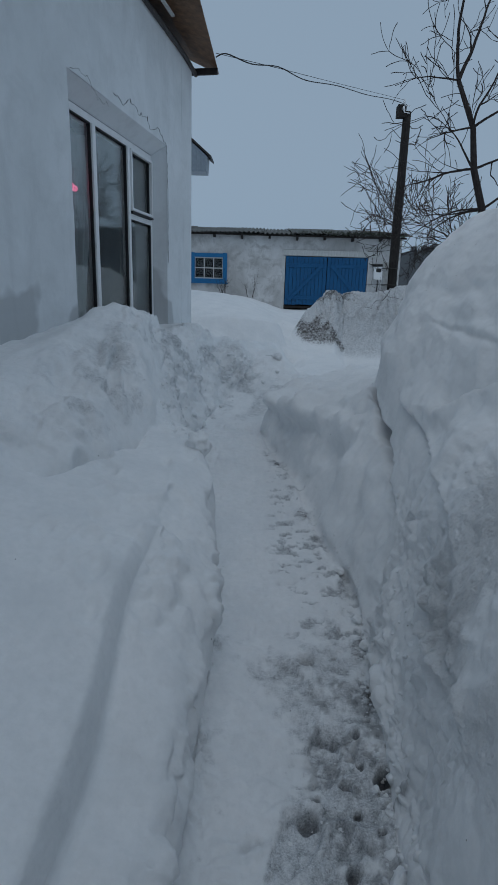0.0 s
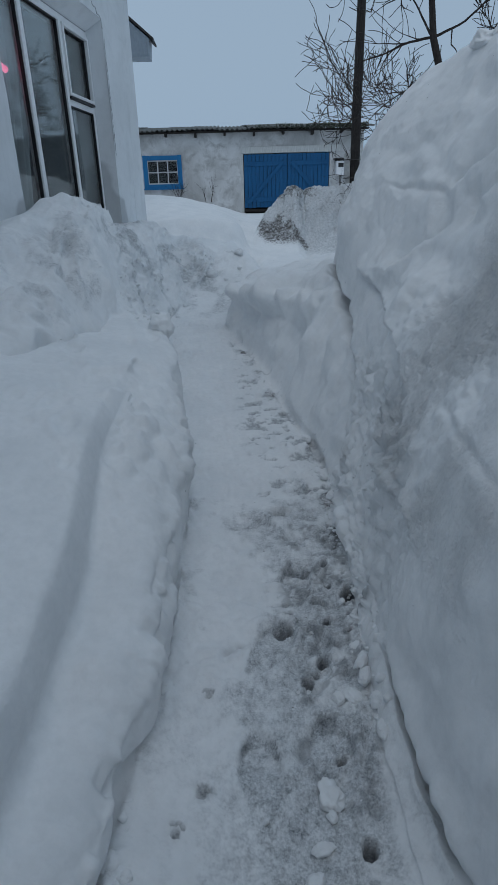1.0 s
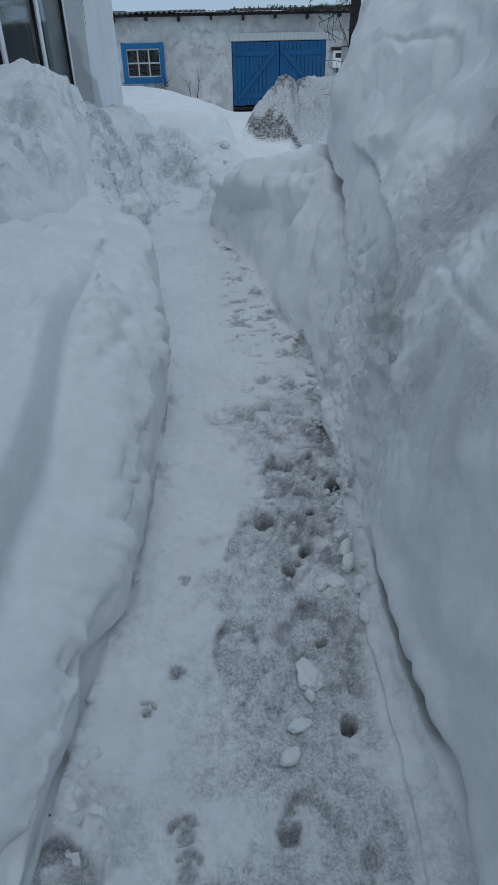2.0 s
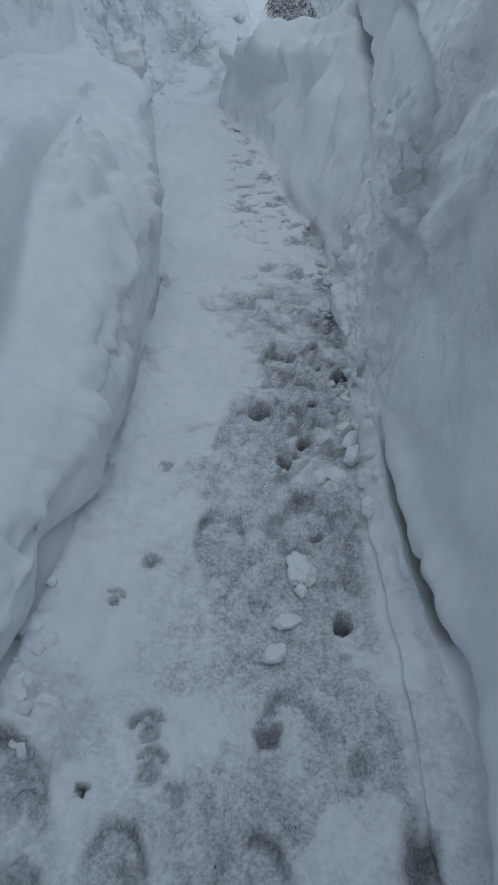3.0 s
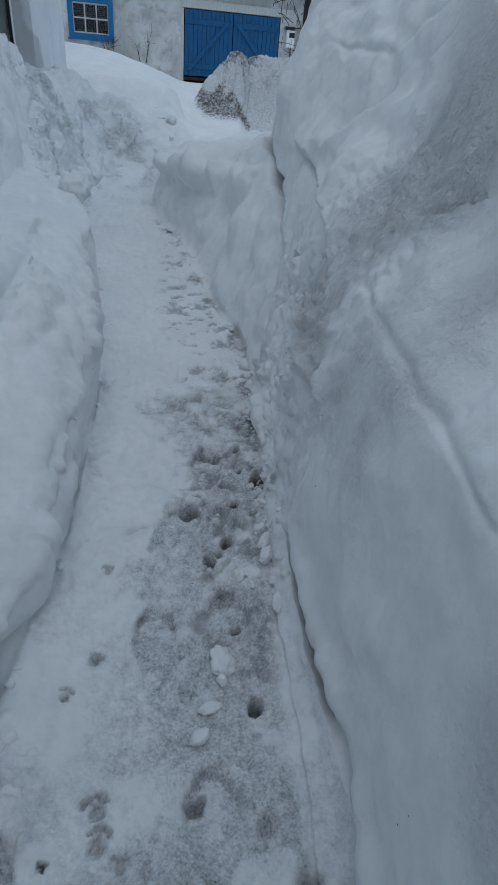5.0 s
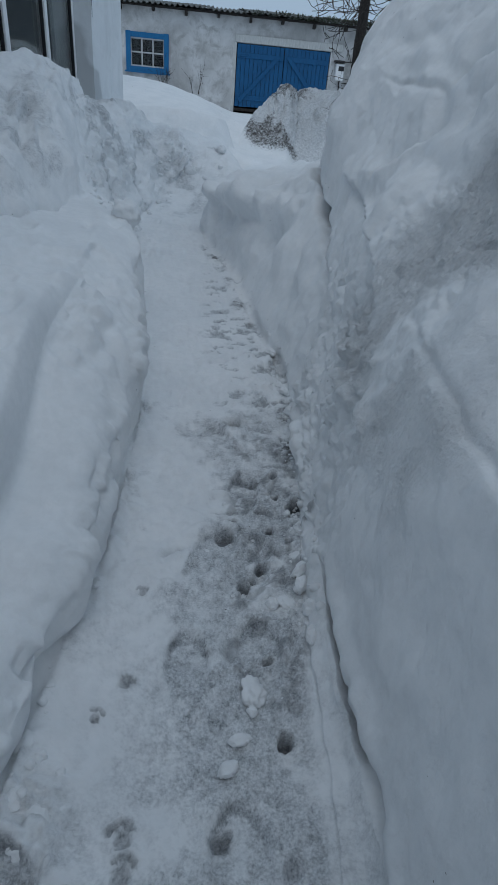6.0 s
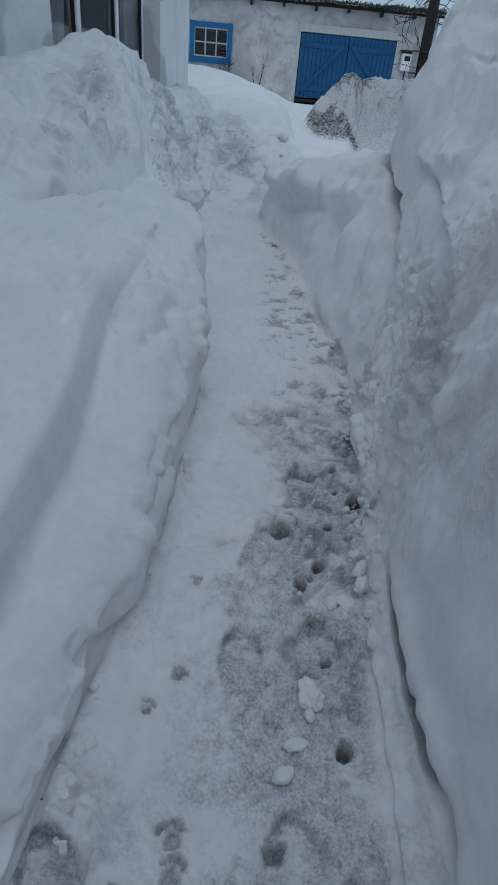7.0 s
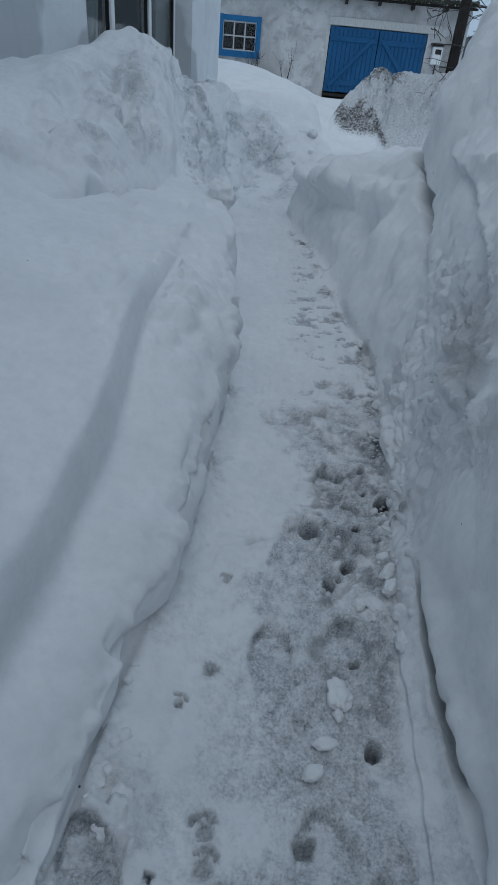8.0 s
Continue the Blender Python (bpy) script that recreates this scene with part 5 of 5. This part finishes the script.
# ---- pole, wires ----
def pole():
    ob = tagged(new("utility_pole"), "leaning tarred wooden utility pole tied to a concrete stub", "utility pole")
    bm = bmesh.new()
    tube(bm, [(3.05 + 0.012 * noise.noise((0, z, 3)), 14.5, z) for z in steps(1.0, 5.85, 16)], [0.125 - 0.008 * i / 4 for i in range(17)], 12)
    part("shaft", bm, DARK_WOOD, ob, smooth=True)
    bm = bmesh.new()
    box(bm, (2.80, 14.42, 1.0), (2.93, 14.58, 2.45), 0.02)
    part("stub", bm, CONCRETE, ob, "pale concrete stub at the foot")
    for z in (1.9, 2.3):
        bm = bmesh.new()
        tube(bm, [(2.98 + 0.2 * math.cos(a), 14.5 + 0.16 * math.sin(a), z) for a in steps(0, math.tau, 20)], 0.012, 5)
        part("binding_wire", bm, DARK_METAL, ob)
    box_part("terminal_box", (2.80, 14.36, 5.72), (3.0, 14.6, 5.98), DARK_WOOD, ob, "dark terminal box at the top", 0.015)
    for z in (5.8, 5.95):
        bm = bmesh.new()
        tube(bm, [(3.08, 14.4, z), (2.95, 14.33, z), (2.92, 14.3, z + 0.06), (2.92, 14.3, z + 0.12)], [0.012, 0.012, 0.03, 0.022], 8)
        part("insulator", bm, PVC, ob, "small white insulator")

    def smooth(points, n=8):
        out = []
        for i in range(len(points) - 1):
            p0, p1, p2, p3 = (Vector(points[min(max(j, 0), len(points) - 1)]) for j in (i - 1, i, i + 1, i + 2))
            for t in steps(0, 1, n)[:-1]:
                out.append(0.5 * ((2 * p1) + (p2 - p0) * t + (2 * p0 - 5 * p1 + 4 * p2 - p3) * t * t + (3 * p1 - p0 - 3 * p2 + p3) * t**3))
        return out + [Vector(points[-1])]

    bm = bmesh.new()
    tube(bm, smooth([(-0.84, 6.95, 4.25), (-0.72, 7.02, 4.31), (-0.44, 7.48, 4.37), (-0.09, 8.24, 4.6), (0.33, 9.23, 4.77), (0.98, 10.71, 5.17), (1.73, 12.28, 5.52), (2.46, 13.68, 5.87), (2.92, 14.4, 6.0)]), 0.0075, 5)
    tagged(finish("power_cable", bm, CABLE, True), "sagging black power cable from house eave to pole", "cable", "overhead wires")
    bm = bmesh.new()
    tube(bm, smooth([(-0.84, 6.95, 4.29), (-0.09, 8.24, 4.585), (0.97, 10.71, 5.21), (2.92, 14.4, 6.08)]), 0.004, 4)
    tagged(finish("carrier_wire", bm, CABLE, True), "thin steel carrier wire beside the cable", "cable", "overhead wires")


pole()


# ---- bare trees and twigs ----
def limb(bm, rnd, start, ahead, length, radius, depth, droop, made, twist=0.35, min_r=0.004):
    n = max(5, int(length / 0.11))
    pts, radii = [Vector(start)], [radius]
    d = Vector(ahead).normalized()
    for i in range(n):
        d = (d + Vector((rnd.uniform(-1, 1), rnd.uniform(-1, 1), rnd.uniform(-1, 1))) * twist * 0.42 + Vector((0, 0, droop)) * 0.13).normalized()
        pts.append(pts[-1] + d * length / n)
        radii.append(max(min_r, radius * (1 - 0.8 * (i + 1) / n)))
    tube(bm, pts, radii, 7 if radius > 0.03 else 4)
    made.append((pts, radii))
    if depth <= 0:
        return
    kids = rnd.randint(3, 5) if depth > 1 else rnd.randint(3, 5)
    for _ in range(kids):
        i = rnd.randint(max(1, n // 5), n)
        way = (pts[i] - pts[i - 1]).normalized()
        side = Vector((rnd.uniform(-1, 1), rnd.uniform(-1, 1), rnd.uniform(-0.6, 1.0)))
        limb(bm, rnd, pts[i], way * 0.75 + side * 0.8, length * rnd.uniform(0.38, 0.8), radii[i] * rnd.uniform(0.5, 0.75), depth - 1, rnd.uniform(-1.2, 1.6), made, twist * 1.15, min_r)


def tree():
    ob = tagged(new("tree"), "leafless dark fruit tree with tangled drooping twigs behind the snowbank", "tree")
    rnd = random.Random(21)
    base = Vector((3.5, 9.5, 1.2))
    trunk = [base, Vector((3.42, 9.5, 2.2)), Vector((3.33, 9.5, 3.05)), Vector((3.12, 9.5, 3.65)), Vector((3.03, 9.5, 4.25)), Vector((2.72, 9.5, 4.9))]
    bm = bmesh.new()
    tube(bm, trunk, [0.075, 0.066, 0.06, 0.052, 0.044, 0.034], 10)
    part("trunk", bm, BARK, ob, smooth=True)
    bm = bmesh.new()
    made = []
    guides = [
        (trunk[5], (-0.12, 0.0, 1.0), 2.2, 0.042, 2, 0.2), (trunk[5], (0.35, 0.1, 0.9), 2.0, 0.045, 3, 0.2), (trunk[4], (0.7, -0.2, 0.7), 1.8, 0.04, 3, 0.1),
        (trunk[4], (-0.8, 0.1, 0.0), 1.15, 0.026, 2, -0.3), (trunk[3], (-0.9, 0.3, 0.1), 1.7, 0.032, 3, -0.35), (trunk[3], (0.9, 0.2, 0.3), 1.6, 0.04, 3, 0.0),
        (trunk[2], (-0.9, -0.1, 0.25), 1.6, 0.03, 3, -0.6), (trunk[2], (0.8, -0.2, 0.5), 1.4, 0.04, 3, 0.0), (trunk[4], (-0.3, -0.5, 0.6), 1.5, 0.03, 3, 0.3),
        (trunk[5], (-0.75, 0.2, 0.35), 1.1, 0.022, 1, -0.5), (trunk[2], (-0.5, 0.6, -0.05), 1.5, 0.026, 3, -0.3), (trunk[3], (-0.6, -0.5, 0.3), 1.4, 0.026, 3, -0.2),
        (trunk[1], (0.6, 0.4, 0.7), 1.6, 0.045, 3, 0.2), (trunk[1], (-0.75, 0.25, 0.45), 1.7, 0.03, 3, -0.3), (trunk[1], (-0.3, 0.7, 0.5), 1.4, 0.03, 3, 0.0),
        (trunk[2], (-1.0, 0.1, -0.05), 1.15, 0.028, 3, -0.1), (trunk[1], (-1.0, -0.1, 0.35), 1.3, 0.028, 3, 0.1), (trunk[3], (-0.6, 0.3, 0.0), 1.2, 0.024, 2, -0.2),
    ]
    for p, way, length, r, depth, droop in guides:
        limb(bm, rnd, p, way, length * 0.9, r * 0.72, depth, droop, made, 0.4, 0.005)
    part("crown", bm, BARK, ob, "tangle of thin dark twigs")


tree()


def sprig(name, base, n, height, label, seed, lean=(0, 0, 1), radius=0.006):
    rnd = random.Random(seed)
    bm = bmesh.new()
    for _ in range(n):
        way = Vector(lean) + Vector((rnd.uniform(-0.35, 0.35), rnd.uniform(-0.3, 0.3), 0))
        limb(bm, rnd, Vector(base) + Vector((rnd.uniform(-0.1, 0.1), rnd.uniform(-0.05, 0.05), 0)), way, height * rnd.uniform(0.6, 1.1), radius, 1, 0.2, [], 0.35, 0.003)
    return tagged(finish(name, bm, BARK), label, "shrub", "dry twigs in the snow")


sprig("dry_shrub", (-1.55, 18.9, 1.45), 6, 0.75, "bare dry shrub stems before the garage window", 3, radius=0.012)
sprig("dry_shrub", (-0.65, 18.6, 1.45), 3, 0.62, "two bare dry stems before the garage wall", 5, radius=0.014)
for k, (x, z) in enumerate(((2.5, 1.72), (2.75, 1.45), (2.45, 1.3), (2.7, 1.2), (2.85, 1.55))):
    sprig("twig", (x, 12.2 - 0.05 * k, z), 1, 0.5, "thin bent twig sticking out of the snow heap", 30 + k, (-1, -0.15, 0.12), 0.006)


# ---- far things ----
def far_shed():
    ob = tagged(new("far_building"), "distant dark grey building with a stepped roofline", "building")
    bm = bmesh.new()
    for a, b, h in ((7.3, 8.2, 3.95), (8.2, 9.3, 4.2), (9.3, 10.8, 4.4), (10.8, 13.0, 4.9), (13.0, 27, 5.4)):
        box(bm, (a, 34, 0.5), (b - 0.02, 40, h), 0.05)
    part("wall", bm, FAR_WALL, ob)
    for k in range(7):
        x = 8.3 + 0.62 * k
        box_part("chimney", (x, 34.2, 4.1), (x + 0.25, 34.6, 4.42 + 0.09 * k), FAR_WALL, ob, "", 0.02)


far_shed()


# ---- clumps of snow fallen on the path ----
def clump(place, size, seed):
    bm = bmesh.new()
    bmesh.ops.create_icosphere(bm, subdivisions=4, radius=1.0)
    for v in bm.verts:
        p = v.co.copy()
        k = 1 + 0.32 * noise.noise(p * 1.3 + Vector((seed, 0, 0))) + 0.22 * noise.noise(p * 3.1 + Vector((0, seed, 0))) + 0.05 * noise.noise(p * 7 + Vector((0, 0, seed)))
        if p.z < -0.2:
            k *= 1.12
        v.co = Vector((p.x * k * size[0], p.y * k * size[1], p.z * k * size[2]))
    ob = finish("snow_clump", bm, SNOW, True)
    grey = ob.data.attributes.new("wet", "FLOAT", "POINT")
    grey.data.foreach_set("value", [0.06 if size[0] < 0.05 else 0.0] * len(ob.data.vertices))
    ob.matrix_world = Matrix.Translation(place) @ Matrix.Rotation(seed * 1.7, 4, "Z")
    return tagged(ob, "rounded white clump of snow fallen beside the path", "snow clump", "snow clumps on the path")


CLUMPS = [(0.09, 0.34, -0.002, 0.042, 0.03, 0.018), (0.05, 0.21, -0.003, 0.026, 0.016, 0.012), (0.085, 0.285, -0.003, 0.014, 0.012, 0.009), (0.02, 0.14, -0.004, 0.024, 0.017, 0.011), (0.215, 0.645, -0.001, 0.036, 0.026, 0.02), (0.17, 0.65, -0.002, 0.018, 0.02, 0.013),
          (0.275, 0.78, 0.005, 0.024, 0.05, 0.032), (0.285, 0.60, 0.035, 0.022, 0.03, 0.022), (0.262, 0.70, 0.03, 0.02, 0.034, 0.022), (0.3, 0.68, 0.05, 0.016, 0.02, 0.018), (0.27, 0.505, 0.03, 0.018, 0.03, 0.016), (0.30, 1.03, 0.004, 0.02, 0.022, 0.016), (0.27, 1.0, 0.0, 0.014, 0.016, 0.01), (-0.545, 2.75, 0.765, 0.075, 0.075, 0.07),
          (0.35, 1.85, 0.05, 0.02, 0.025, 0.02), (0.345, 2.05, 0.06, 0.025, 0.02, 0.018), (0.31, 2.5, 0.09, 0.025, 0.03, 0.02), (-1.52, 4.0, 1.36, 0.06, 0.06, 0.06), (1.27, 2.85, 2.17, 0.07, 0.06, 0.05), (1.33, 2.8, 2.18, 0.05, 0.05, 0.05), (-0.45, 0.08, -0.004, 0.03, 0.03, 0.018), (-0.42, 0.17, -0.002, 0.022, 0.018, 0.014), (-0.39, 0.05, -0.003, 0.018, 0.024, 0.013), (-0.41, -0.02, -0.002, 0.026, 0.02, 0.016), (-0.46, 0.2, 0.004, 0.026, 0.03, 0.02), (-0.36, 0.13, -0.003, 0.012, 0.014, 0.01)]
for k, (x, y, z, a, b, c) in enumerate(CLUMPS):
    clump((x, y, z), (a, b, c), k + 1)
